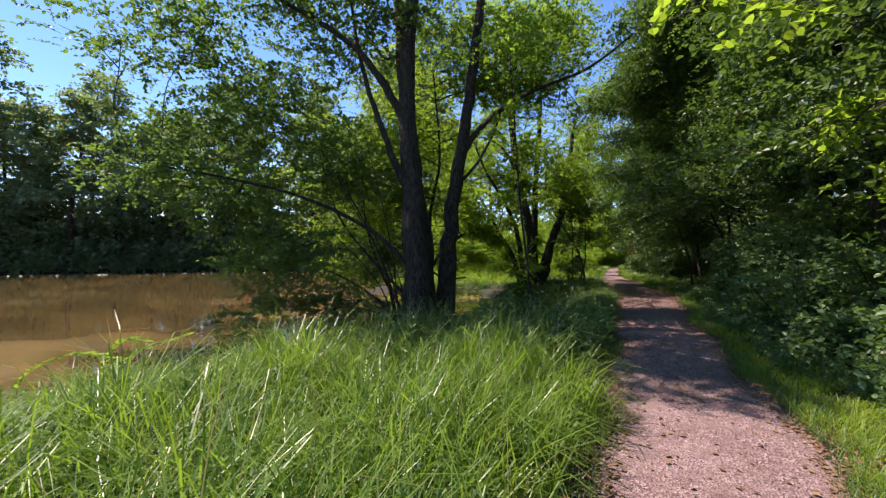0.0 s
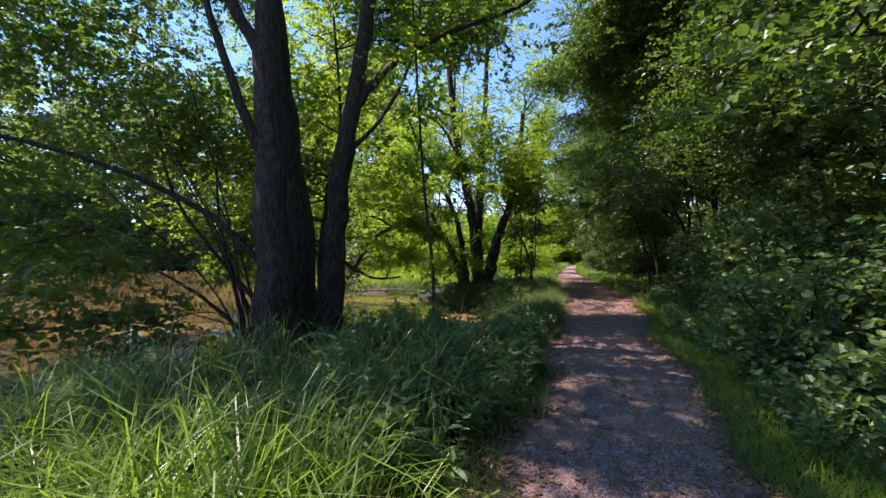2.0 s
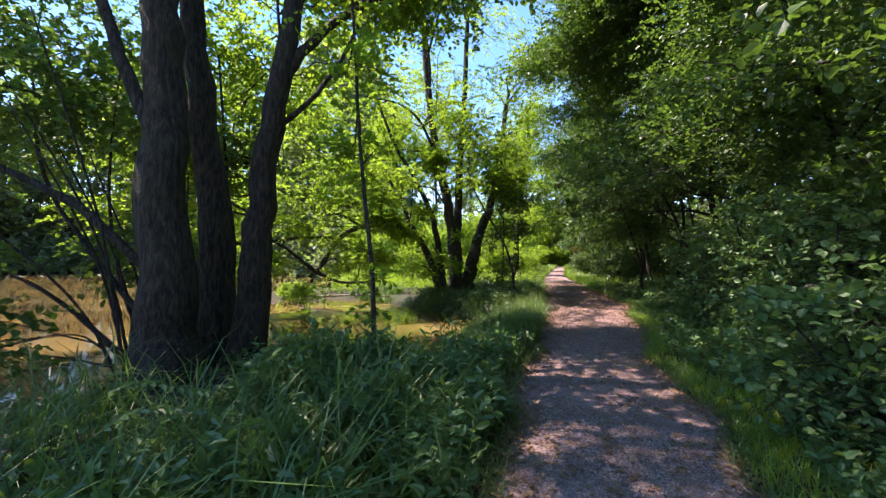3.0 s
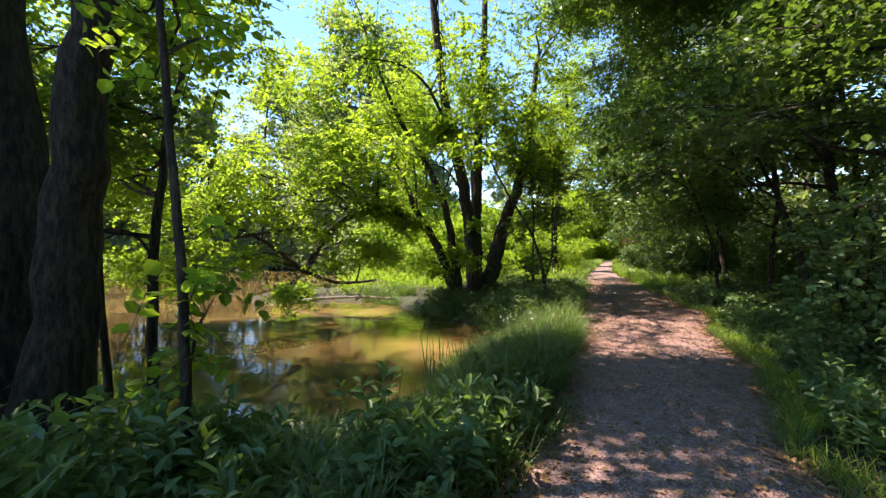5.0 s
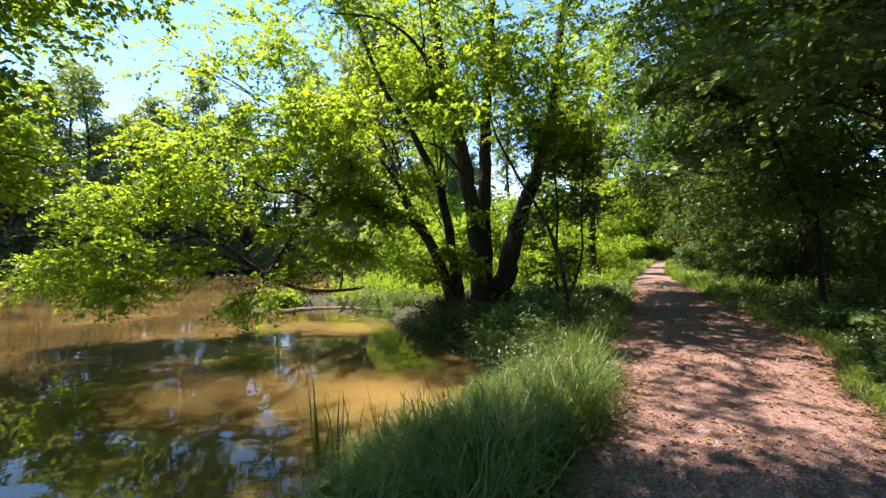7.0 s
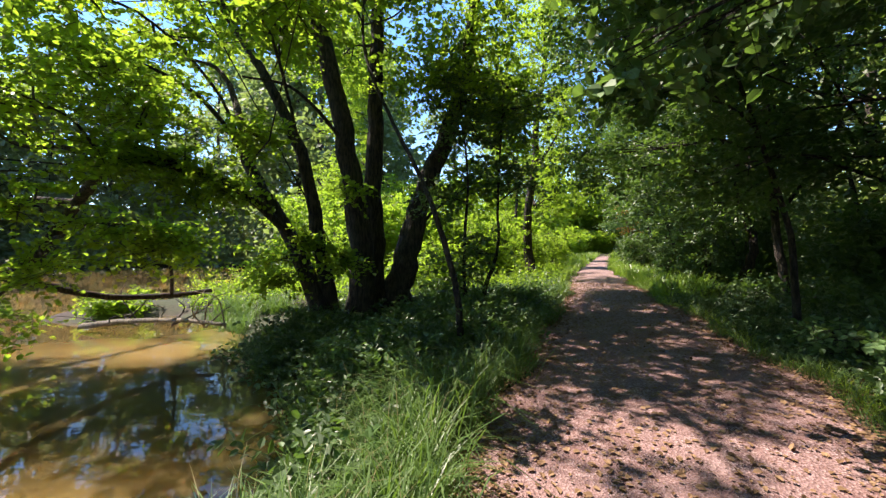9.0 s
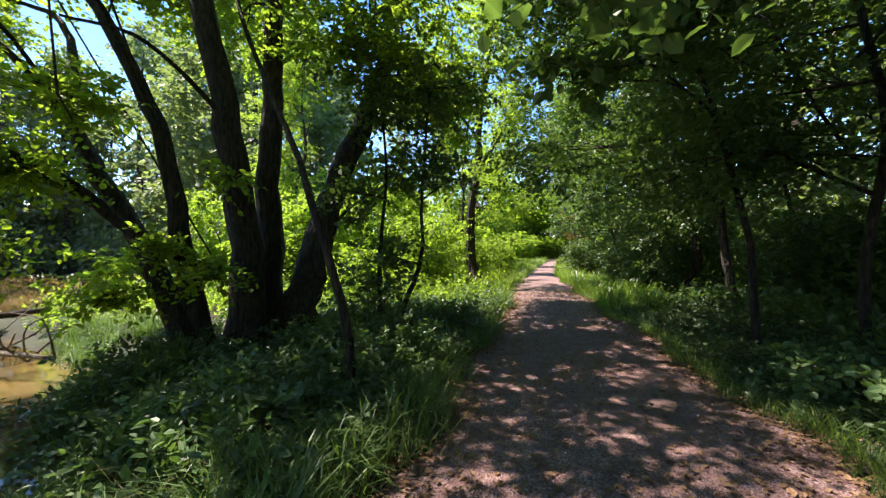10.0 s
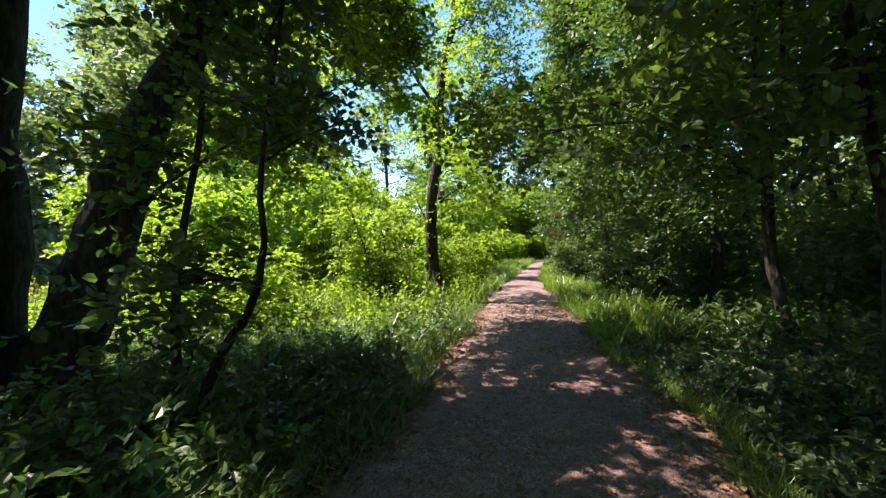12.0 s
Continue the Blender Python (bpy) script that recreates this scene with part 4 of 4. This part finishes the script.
for i, (dx, y, h) in enumerate([(3.4, 4.6, 3.0), (3.6, 7.6, 3.4), (3.8, 10.8, 3.4), (5.6, 13.6, 2.6), (5.6, 16.8, 2.4), (5.8, 20.2, 2.6), (3.8, 24.0, 3.4), (4.0, 28.5, 3.4), (4.0, 34, 3.4)]):
    shrub(float(right_edge(y)) + dx, y, h, 1.5, 260 + i, size=0.12, fine=False, n=6, dens=1.7, label="tall shaded hazel bush under the trees")

# woods beyond the point, on the pond side of the path
for i, (x, y, h, lo) in enumerate([(9.1, 25.4, 11, 2.2), (9.9, 33.0, 11, 2.0), (2.0, 31.0, 11, 1.8), (13.5, 41.0, 11, 1.6)]):
    wood_tree(x, y, h, 140 + i, lean=(0.3, 0.0), reach_out=2.0, low=lo, leaf=ALDER_LEAF, r=0.2 if i == 0 else 0.13, aim=2 * i, dens=0.8)
shrub(7.45, 24.8, 2.9, 1.5, 301, leaf=ALDER_LEAF, size=0.09, n=7, dens=1.3, label="sunlit lime-green hazel shrub in the marsh grass")
shrub(9.3, 26.6, 2.0, 1.0, 302, leaf=ALDER_LEAF, label="sunlit low shrub at the path edge")
shrub(5.2, 22.0, 1.7, 1.1, 303, leaf=ALDER_LEAF, label="sunlit low shrub in the marsh grass")
shrub(2.6, 24.5, 2.4, 1.5, 304, leaf=ALDER_LEAF, n=6, dens=1.2, label="sunlit willow shrub in the marsh grass")
for i, (x, y, h, w) in enumerate([(3.6, 25.6, 3.6, 1.7), (0.6, 27.4, 4.2, 1.9), (5.6, 28.4, 4.4, 1.8), (2.8, 30.4, 5.0, 2.1), (7.2, 31.2, 4.6, 1.8), (0.2, 33.0, 5.5, 2.3), (5.0, 35.0, 6.0, 2.4), (-2.0, 38.5, 6.5, 2.6),
                                 (2.0, 41.0, 7.0, 2.8), (9.5, 38.0, 6.0, 2.2), (-5.5, 44.0, 8.0, 3.2)]):
    shrub(x, y, h, w, 350 + i, leaf=ALDER_LEAF, size=0.14, n=7, fine=False, dens=1.9, label="tall sunlit willow bush in the marsh", name="willow_bush")
# the lit look of these two low bushes comes from the lighter herb leaf
shrub(5.35, 5.0, 1.0, 0.6, 307, leaf=HERB_LEAF, size=0.085, label="low shrub at the verge, leaf lightened as sunlit")
shrub(10.15, 15.35, 0.62, 0.55, 308, leaf=HERB_LEAF, size=0.075, n=7, dens=1.2, label="low herb bush at the path edge, leaf lightened as sunlit")
shrub(10.6, 28.8, 2.4, 1.2, 305, leaf=ALDER_LEAF, label="sunlit shrub at the path edge")
for i, (x, y) in enumerate([(19.5, 53), (22, 57.5), (26, 61), (30, 62), (18, 50), (15, 44), (25.5, 50), (29, 53), (12, 36), (10.4, 33), (24, 61), (28, 64), (20, 60), (33, 63)]):
    shrub(x, y, 3.2, 2.0, 330 + i, leaf=ALDER_LEAF, size=0.2, n=6, fine=False, dens=1.5, label="sunlit bushes where the path bends away")
shrub(-2.2, 20.9, 0.9, 0.8, 306, leaf=ALDER_LEAF, label="low green shrub on the muddy spit")


def far_tree(seed, h, w):
    """A tall tree with an uneven crown, for the far bank and the scene edges."""
    rng = np.random.default_rng(seed)
    pts = [(0, 0, -0.4), (rng.normal(0, 0.3), 0, h * 0.3), (rng.normal(0, 0.5), 0, h * 0.6), (rng.normal(0, 0.4), 0, h * 0.88)]
    clumps = []
    for i in range(34):
        u = (i + rng.uniform(0, 1)) / 34
        z = h * (0.06 + 0.92 * u)
        rad = w * (0.55 + 0.6 * math.sin(math.pi * min(u * 1.05, 1)) ** 0.7) * rng.uniform(0.3, 1.0) * (1 if u < 0.75 else 1.9 * (1.02 - u) + 0.2)
        a = rng.uniform(0, 6.28)
        clumps.append((rad * math.cos(a), rad * math.sin(a), z, w * 0.40, w * 0.40, w * 0.27, 23))
    return tree("far_tree", "tall broad-leaved tree closing the far bank and scene edges", [(pts, 0.28, 0.08)], clumps, seed, leaf=HAZED_FAR_LEAF, size=0.42, per=7, fine=False, twigs=False,
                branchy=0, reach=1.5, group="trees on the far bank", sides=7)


protos = [far_tree(401, 21, 4.2), far_tree(402, 18, 3.8), far_tree(403, 23, 4.4)]
spots = []
far_line = POND[24:30]
for (ax, ay), (bx, by) in zip(far_line[:-1], far_line[1:]):
    n = int(math.hypot(bx - ax, by - ay) / 4.6) + 1
    for k in range(n):
        t = (k + 0.5) / n
        nx, ny = unit(np.array([-(by - ay), bx - ax]))
        for row in (2.5, 8.0):
            spots.append((ax + (bx - ax) * t - nx * -1 * row * -1 + rng0.normal(0, 0.8), ay + (by - ay) * t - ny * row + rng0.normal(0, 0.8)))
# trees behind the start are unseen, added to block sky and fill reflections
spots += [(25, 72), (30, 70), (20, 73), (35, 66), (32, 68), (37, 62), (38, 52), (14, 68), (24, 4), (27, 12), (26, 20), (30, 28), (28, -4), (22, -8), (14, -10), (6, -14), (-4, -18), (20, 14), (19, 8), (19, 0), (22, 26), (24, 34), (30, 42), (36, 56),
          (8, 64), (0, 62), (-12, 62)]
spots = [s for s in spots if shore(*s) > 0.8]
for i, (x, y) in enumerate(spots):
    m = pose(x, y, 0, 0, 0, float(rng0.uniform(0, 360))) @ Matrix.Scale(float(rng0.uniform(0.9, 1.25)), 4)
    if i < 3:
        protos[i].matrix_basis = m
    else:
        src = protos[i % 3]
        ob = copy_thing(src, pose(0, 0, 0))
        ob.matrix_basis = m


# ---------------------------------------------------------------- grass, herbs and litter
def scatter(rng, n, x0, x1, y0, y1, keep):
    """Random points of a rectangle that keep(x, y) accepts, set on the ground."""
    x, y = rng.uniform(x0, x1, n), rng.uniform(y0, y1, n)
    k = keep(x, y)
    x, y = x[k], y[k]
    return np.stack([x, y, ground_z(x, y) - 0.01], 1)


def grass(name, label, pts, h0, h1, w0, w1, seed, material, lean=0.5, bend=0.5):
    rng = np.random.default_rng(seed)
    n = len(pts)
    h = rng.uniform(h0, h1, n) * (1 + 0.28 * np.sin(pts[:, 0] * 2.9 + 0.7 * pts[:, 1]) * np.sin(pts[:, 1] * 2.3 + 1.2) + 0.12 * np.sin(pts[:, 0] * 9) * np.sin(pts[:, 1] * 8))
    h = h * np.interp(shore(pts[:, 0], pts[:, 1]), [0, 1.8], [0.62, 1.0])      # shorter towards the water
    v, q, t = blades(pts, h, rng.uniform(w0, w1, n), rng, lean, bend)
    ob = mesh_object(name, v, [q, t], material)
    return tagged(ob, label, "grass", kind="stuff")


def herbs(name, label, pts, h0, h1, size, per, seed, material, category="plants", tilt=0.25, width=0.6, droop=0.1, fine=True):
    """Upright leafy stems."""
    rng = np.random.default_rng(seed)
    n = len(pts)
    head = np.array([0, 0, 1.0]) + rng.normal(0, tilt, (n, 3))
    lump = 0.78 + 0.34 * np.sin(pts[:, 0] * 2.1 + pts[:, 1] * 0.6) * np.sin(pts[:, 1] * 1.7 + 0.4) + 0.22 * np.sin(pts[:, 0] * 5.1 + 1) * np.sin(pts[:, 1] * 4.3)
    v, q, tw = sprays(pts, head, rng.uniform(h0, h1, n) * lump, per, size, rng, droop, 0.5, fine, width)
    ob = None
    if fine:
        tv, tq = twig_mesh(tw, 0.004)
        ob = mesh_object(name, np.vstack([v, tv]), [q, tq + len(v)], material)
    else:
        ob = mesh_object(name, v, [q], material)
    return tagged(ob, label, category, kind="stuff")


def band(rng, n, y0, y1, d0, d1, side, keep=None):
    """Random points beside the path, d0 to d1 metres off its edge; side -1 is the pond's side."""
    y, d = rng.uniform(y0, y1, n), rng.uniform(d0, d1, n)
    x = left_edge(y) - d if side < 0 else right_edge(y) + d
    k = shore(x, y) > 0.0
    if keep is not None:
        k &= keep(x, y, d)
    x, y = x[k], y[k]
    return np.stack([x, y, ground_z(x, y) - 0.01], 1)


def tufts(rng, pts, per, spread):
    """Gather points into tufts."""
    p = np.repeat(pts, per, 0)
    p[:, :2] += rng.normal(0, spread, (len(p), 2))
    p[:, 2] = ground_z(p[:, 0], p[:, 1]) - 0.01
    return p


left_of = lambda x, y: left_edge(y) - x
right_of = lambda x, y: x - right_edge(y)
wave = lambda x, y: np.sin(x * 1.7 + 1) * np.sin(y * 1.1) + 0.5 * np.sin(x * 4.1 + y * 2.7)
rg = np.random.default_rng(77)

cove = lambda x, y, m=0.75: ~((x > 0.6) & (x < 4.6) & (y > 7.9) & (y < 14) & (shore(x, y) < m))
sunny = scatter(rg, 3600, -9, 2.6, -4, 5.6, lambda x, y: (left_of(x, y) > 0.12) & (y < 4.9 - 0.25 * np.maximum(x, -2)) & (shore(x, y) > -0.1) & (np.hypot(x, y) > 0.9))
grass("bank_grass", "tall bright green sedge on the sunny bank", tufts(rg, sunny, 17, 0.055), 0.3, 0.95, 0.007, 0.014, 1, GRASS_BLADE, 0.24, 0.9)
grass("tall_sedge", "long arching sedge blades above the sunny bank", tufts(rg, sunny[::3], 9, 0.06), 0.65, 1.15, 0.006, 0.012, 11, GRASS_BLADE, 0.22, 1.1)
tussocks = scatter(rg, 420, -2.6, 1.9, 1.7, 4.9, lambda x, y: (left_of(x, y) > 0.35) & (shore(x, y) > -0.1) & (wave(x * 1.3, y * 1.4) > 0.15))
grass("sedge_tussocks", "tall sedge tussocks with broad arching blades", tufts(rg, tussocks[::2], 13, 0.06), 0.7, 1.2, 0.007, 0.013, 41, GRASS_BLADE, 0.16, 1.1)
grass("seed_stalks", "pale seeding grass stalks above the sedge", sunny[::2], 0.7, 1.15, 0.003, 0.006, 2, SEED_HEAD, 0.3, 0.55)
grass("dry_stalks", "brown withered stalks at the water edge", scatter(rg, 700, -6, 0, 2.5, 7, lambda x, y: (shore(x, y) > -0.2) & (shore(x, y) < 0.9)), 0.5, 1.05, 0.004, 0.008, 16, DRY_LEAF, 0.35, 0.5)
grass("shade_grass", "long grass in the shade between path and pond", tufts(rg, band(rg, 2300, 5.6, 22, 0.05, 2.4, -1, lambda x, y, d: (wave(x, y) > np.where(y < 9.5, 0.1, -0.6)) & cove(x, y, 0.06) & ((y < 13.9) | (y > 19.5) | (d < 0.35))), 24, 0.09), 0.2, 0.52, 0.005, 0.010, 3, SHADE_GRASS, 0.5, 0.75)
grass("cove_grass", "long lush grass with seed heads between cove and path", tufts(rg, band(rg, 620, 10.3, 15.2, 0.05, 1.7, -1, lambda x, y, d: d < np.interp(y, [13.5, 15.2], [1.7, 0.4])), 22, 0.07), 0.3, 0.8, 0.005, 0.011, 17, SHADE_GRASS, 0.3, 0.9)
grass("cove_seed_stalks", "pale seeding grass above the cove bank", band(rg, 420, 10.3, 15.0, 0.1, 1.5, -1), 0.55, 0.95, 0.003, 0.006, 18, SEED_HEAD, 0.3, 0.6)
grass("path_edge_grass", "short grass fringing both edges of the path", np.vstack([band(rg, 9000, 0.5, 24, -0.12, 0.28, -1), band(rg, 9000, 0.5, 24, -0.12, 0.2, 1)]), 0.06, 0.28, 0.004, 0.007, 14, SHADE_GRASS, 0.6, 0.7)
grass("verge_grass", "short soft grass along the path verge", band(rg, 66000, -4, 26, 0.0, 1.3, 1, lambda x, y, d: d < np.where(y < 7, 0.55, 0) + np.interp(y, [3, 5, 9, 11, 13, 15, 20, 22], [1.3, 0.75, 0.5, 0.45, 0.35, 0.1, 0.1, 0.6]) * (0.72 + 0.5 * np.sin(y * 1.9) * np.sin(y * 0.83 + 1) + 0.3 * np.sin(y * 6.1 + x))), 0.08, 0.24, 0.004, 0.008, 4, SUNLIT_VERGE_BLADE, 0.6, 0.7)
grass("far_verge_grass", "sunlit long grass beside the far path", np.vstack([band(rg, 14000, 20, 50, 0, 5, -1), band(rg, 9000, 20, 50, 0, 1.4, 1)]), 0.3, 0.7, 0.012, 0.024, 5, GRASS_BLADE, 0.5, 0.7)
grass("spit_grass", "marsh grass on the point by the water", tufts(rg, scatter(rg, 5200, 0, 5, 13, 24,
      lambda x, y: (shore(x, y) > -0.1) & (shore(x, y) < 1.1) & (wave(x, y) > -0.3) & ((y > 16.8) | (y < 14.2) | (shore(x, y) < 0.35))), 14, 0.08), 0.3, 0.8, 0.006, 0.012, 6, SHADE_GRASS, 0.4, 0.8)

herbs("path_herbs", "leafy nettles and herbs along the pond side of the path", band(rg, 5600, 5.2, 21, 0.12, 2.4, -1,
      lambda x, y, d: (wave(x, y + 3) > -0.3) & cove(x, y) & ((y < 10.6) | (y > 14.8) | (rg.random(len(d)) < 0.15))), 0.22, 0.62, 0.068, 13, 21, HERB_LEAF)
herbs("bank_herbs", "leafy herbs among the sunny sedge", scatter(rg, 900, -5, 2.4, 1.5, 5.4, lambda x, y: (left_of(x, y) > 0.2) & (shore(x, y) > 0.1) & (wave(x, y) > 0) & ((y < 4.3) | (x > 1.2))), 0.45, 0.85, 0.055, 14, 34, HERB_LEAF, tilt=0.2, width=0.5)
herbs("nettles", "pointed drooping nettles in the shade by the alders", band(rg, 2300, 4.6, 9.8, 0.15, 2.8, -1, lambda x, y, d: (wave(x + 2, y) > -0.5) & cove(x, y) & (d < np.interp(y, [6.5, 8.0], [1.35, 2.8]))), 0.35, 0.8, 0.105, 12, 31, HERB_LEAF, tilt=0.2, width=0.42)
grass("shade_sedge", "long grey-green sedge in the alders' shade", tufts(rg, scatter(rg, 190, -2.2, 2.4, 4.6, 7.4, lambda x, y: (left_of(x, y) > 0.5) & (shore(x, y) > -0.1)), 10, 0.07), 0.6, 1.15, 0.007, 0.013, 15, SHADE_GRASS, 0.35, 0.9)
verge = band(rg, 12500, 2.6, 30, 0.05, 2.4, 1,
      lambda x, y, d: (d > np.interp(y, [3, 5, 9, 13, 15, 20, 22], [0.75, 0.5, 0.4, 0.3, 0.05, 0.05, 0.4]) + 0.12 * np.sin(y * 1.9)) & (rg.random(len(d)) < 1.2 - 0.35 * d))
near = right_of(verge[:, 0], verge[:, 1]) < 1.1
# from here on the verge herbs get a darker leaf as painted shade
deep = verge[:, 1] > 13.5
herbs("verge_herbs", "nettles and herbs crowding the landward verge", verge[near & ~deep], 0.2, 0.7, 0.068, 13, 22, HERB_LEAF)
herbs("shaded_verge_herbs", "low verge herbs in a leaf darkened for shade", verge[near & deep], 0.15, 0.5, 0.064, 12, 35, SHADED_BRAMBLE_LEAF, tilt=0.6, droop=0.35)
herbs("verge_thicket", "rank herbs behind the landward verge", verge[~near & ~deep], 0.3, 0.85, 0.085, 11, 33, HERB_LEAF, fine=False)
herbs("shaded_herb_thicket", "low herbs under the trees in a leaf darkened for shade", verge[~near & deep], 0.25, 0.6, 0.08, 11, 36, SHADED_BRAMBLE_LEAF, tilt=0.6, droop=0.35, fine=False)
herbs("forest_floor_plants", "low dark plants on the forest floor", band(rg, 6500, -2, 36, 2.0, 8, 1), 0.2, 0.7, 0.15, 8, 23, DARK_LEAF, fine=False)
herbs("brambles", "dark bramble thicket under the leaning alder", band(rg, 7600, 13.6, 22.5, 0.35, 4.4, -1), 0.4, 1.05, 0.075, 13, 24, SHADED_BRAMBLE_LEAF, tilt=0.7, droop=0.45)
herbs("bank_brambles", "brambles and herbs round the foot of the alders", scatter(rg, 5200, -2.2, 3, 5.8, 11.4,
      lambda x, y: (left_of(x, y) > 1.2) & (shore(x, y) > -0.1) & cove(x, y) & ((x > 0.3) | (wave(x * 2, y * 2) > 0.5))), 0.2, 0.6, 0.07, 12, 25, SHADED_BRAMBLE_LEAF, tilt=0.7, droop=0.4)
herbs("marsh_herbs", "sunlit green marsh plants beyond the alders", scatter(rg, 7000, -1, 10.5, 20.5, 36,
      lambda x, y: (left_of(x, y) > 0.5) & (shore(x, y) > 0.2)), 0.4, 1.1, 0.09, 12, 26, ALDER_LEAF, fine=False)
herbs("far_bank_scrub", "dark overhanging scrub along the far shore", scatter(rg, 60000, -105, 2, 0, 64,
      lambda x, y: (shore(x, y) > -0.8) & (shore(x, y) < 4) & (np.hypot(x, y) > 34)), 2.0, 6.5, 0.6, 9, 27, HAZED_FAR_LEAF, fine=False)


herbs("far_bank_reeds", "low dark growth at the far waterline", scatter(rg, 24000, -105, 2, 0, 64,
      lambda x, y: (shore(x, y) > -0.6) & (shore(x, y) < 2) & (np.hypot(x, y) > 34)), 0.8, 2.2, 0.5, 8, 28, HAZED_FAR_LEAF, fine=False)
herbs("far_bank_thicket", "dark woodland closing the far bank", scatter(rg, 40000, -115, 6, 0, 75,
      lambda x, y: (shore(x, y) > 4) & (shore(x, y) < 13) & (np.hypot(x, y) > 44) & (x < 2)), 5.0, 14.0, 1.0, 9, 32, HAZED_FAR_LEAF, fine=False)
herbs("forest_thicket", "dark tangled undergrowth deep in the wood", band(rg, 5200, -4, 44, 4.0, 11, 1), 1.0, 4.0, 0.19, 14, 29, DARK_LEAF, tilt=0.4, fine=False)
herbs("wood_backing", "shaded thicket closing the back of the wood", band(rg, 4200, -6, 52, 9.5, 16, 1), 2.5, 7.0, 0.45, 13, 30, HAZED_FAR_LEAF, tilt=0.4, fine=False)


def litter(name, label, pts, s0, s1, seed, material):
    rng = np.random.default_rng(seed)
    n = len(pts)
    ax = rng.normal(0, 1, (n, 3)) * [1, 1, 0.12]
    nm = np.array([0, 0, 1.0]) + rng.normal(0, 0.25, (n, 3))
    v, q = leaves_mesh(pts + [0, 0, 0.012], ax, nm, rng.uniform(s0, s1, n), True, 0.7)
    return tagged(mesh_object(name, v, [q], material), label, "litter", kind="stuff")


def on_path(rng, n, y0, y1, edge):
    y = rng.uniform(y0, y1, n)
    u = np.clip(np.where(rng.random(n) < edge, rng.choice([0.04, 0.96], n) + rng.normal(0, 0.07, n), rng.uniform(0.03, 0.97, n)), 0.0, 1.0)
    x = left_edge(y) + (right_edge(y) - left_edge(y)) * u
    return np.stack([x, y, 0.012 + 0.035 * (1 - (2 * u - 1) ** 2)], 1)


litter("fallen_leaves", "dry brown leaves strewn on the gravel path", np.vstack([on_path(rg, 6500, 0.5, 26, 0.8), on_path(rg, 7000, 13, 24, 0.2), on_path(rg, 3500, 4, 13, 0.3)]), 0.018, 0.055, 41, DRY_LEAF)


litter("edge_litter", "brown leaf litter and bits of bark along the path edges", np.vstack([band(rg, 6500, 1, 24, -0.22, 0.25, -1), band(rg, 5500, 1, 24, -0.22, 0.25, 1)]) + [0, 0, 0.03], 0.02, 0.05, 42, DRY_LEAF)


def pebbles():
    rng = np.random.default_rng(5)
    p = on_path(rng, 11000, 1.5, 22, 0.25)
    s = rng.uniform(0.004, 0.013, len(p))
    shape = np.array([(1, 0, 0), (0, 1, 0), (-1, 0, 0), (0, -1, 0), (0, 0, 0.7)])
    rot = rng.uniform(0, 6.28, len(p))
    c, sn = np.cos(rot)[:, None], np.sin(rot)[:, None]
    loc = np.stack([shape[None, :, 0] * c - shape[None, :, 1] * sn * 0.7, shape[None, :, 0] * sn + shape[None, :, 1] * c * 0.7, np.repeat(shape[None, :, 2], len(p), 0)], -1)
    v = (p[:, None] + loc * s[:, None, None]).reshape(-1, 3)
    b = np.arange(len(p))[:, None, None] * 5
    f = (b + np.array([(0, 1, 4), (1, 2, 4), (2, 3, 4), (3, 0, 4)])[None]).reshape(-1, 3)
    return mesh_object("pebbles", v, [f], PATH)


tagged(pebbles(), "loose grit and small stones on the path", "pebbles", kind="stuff")
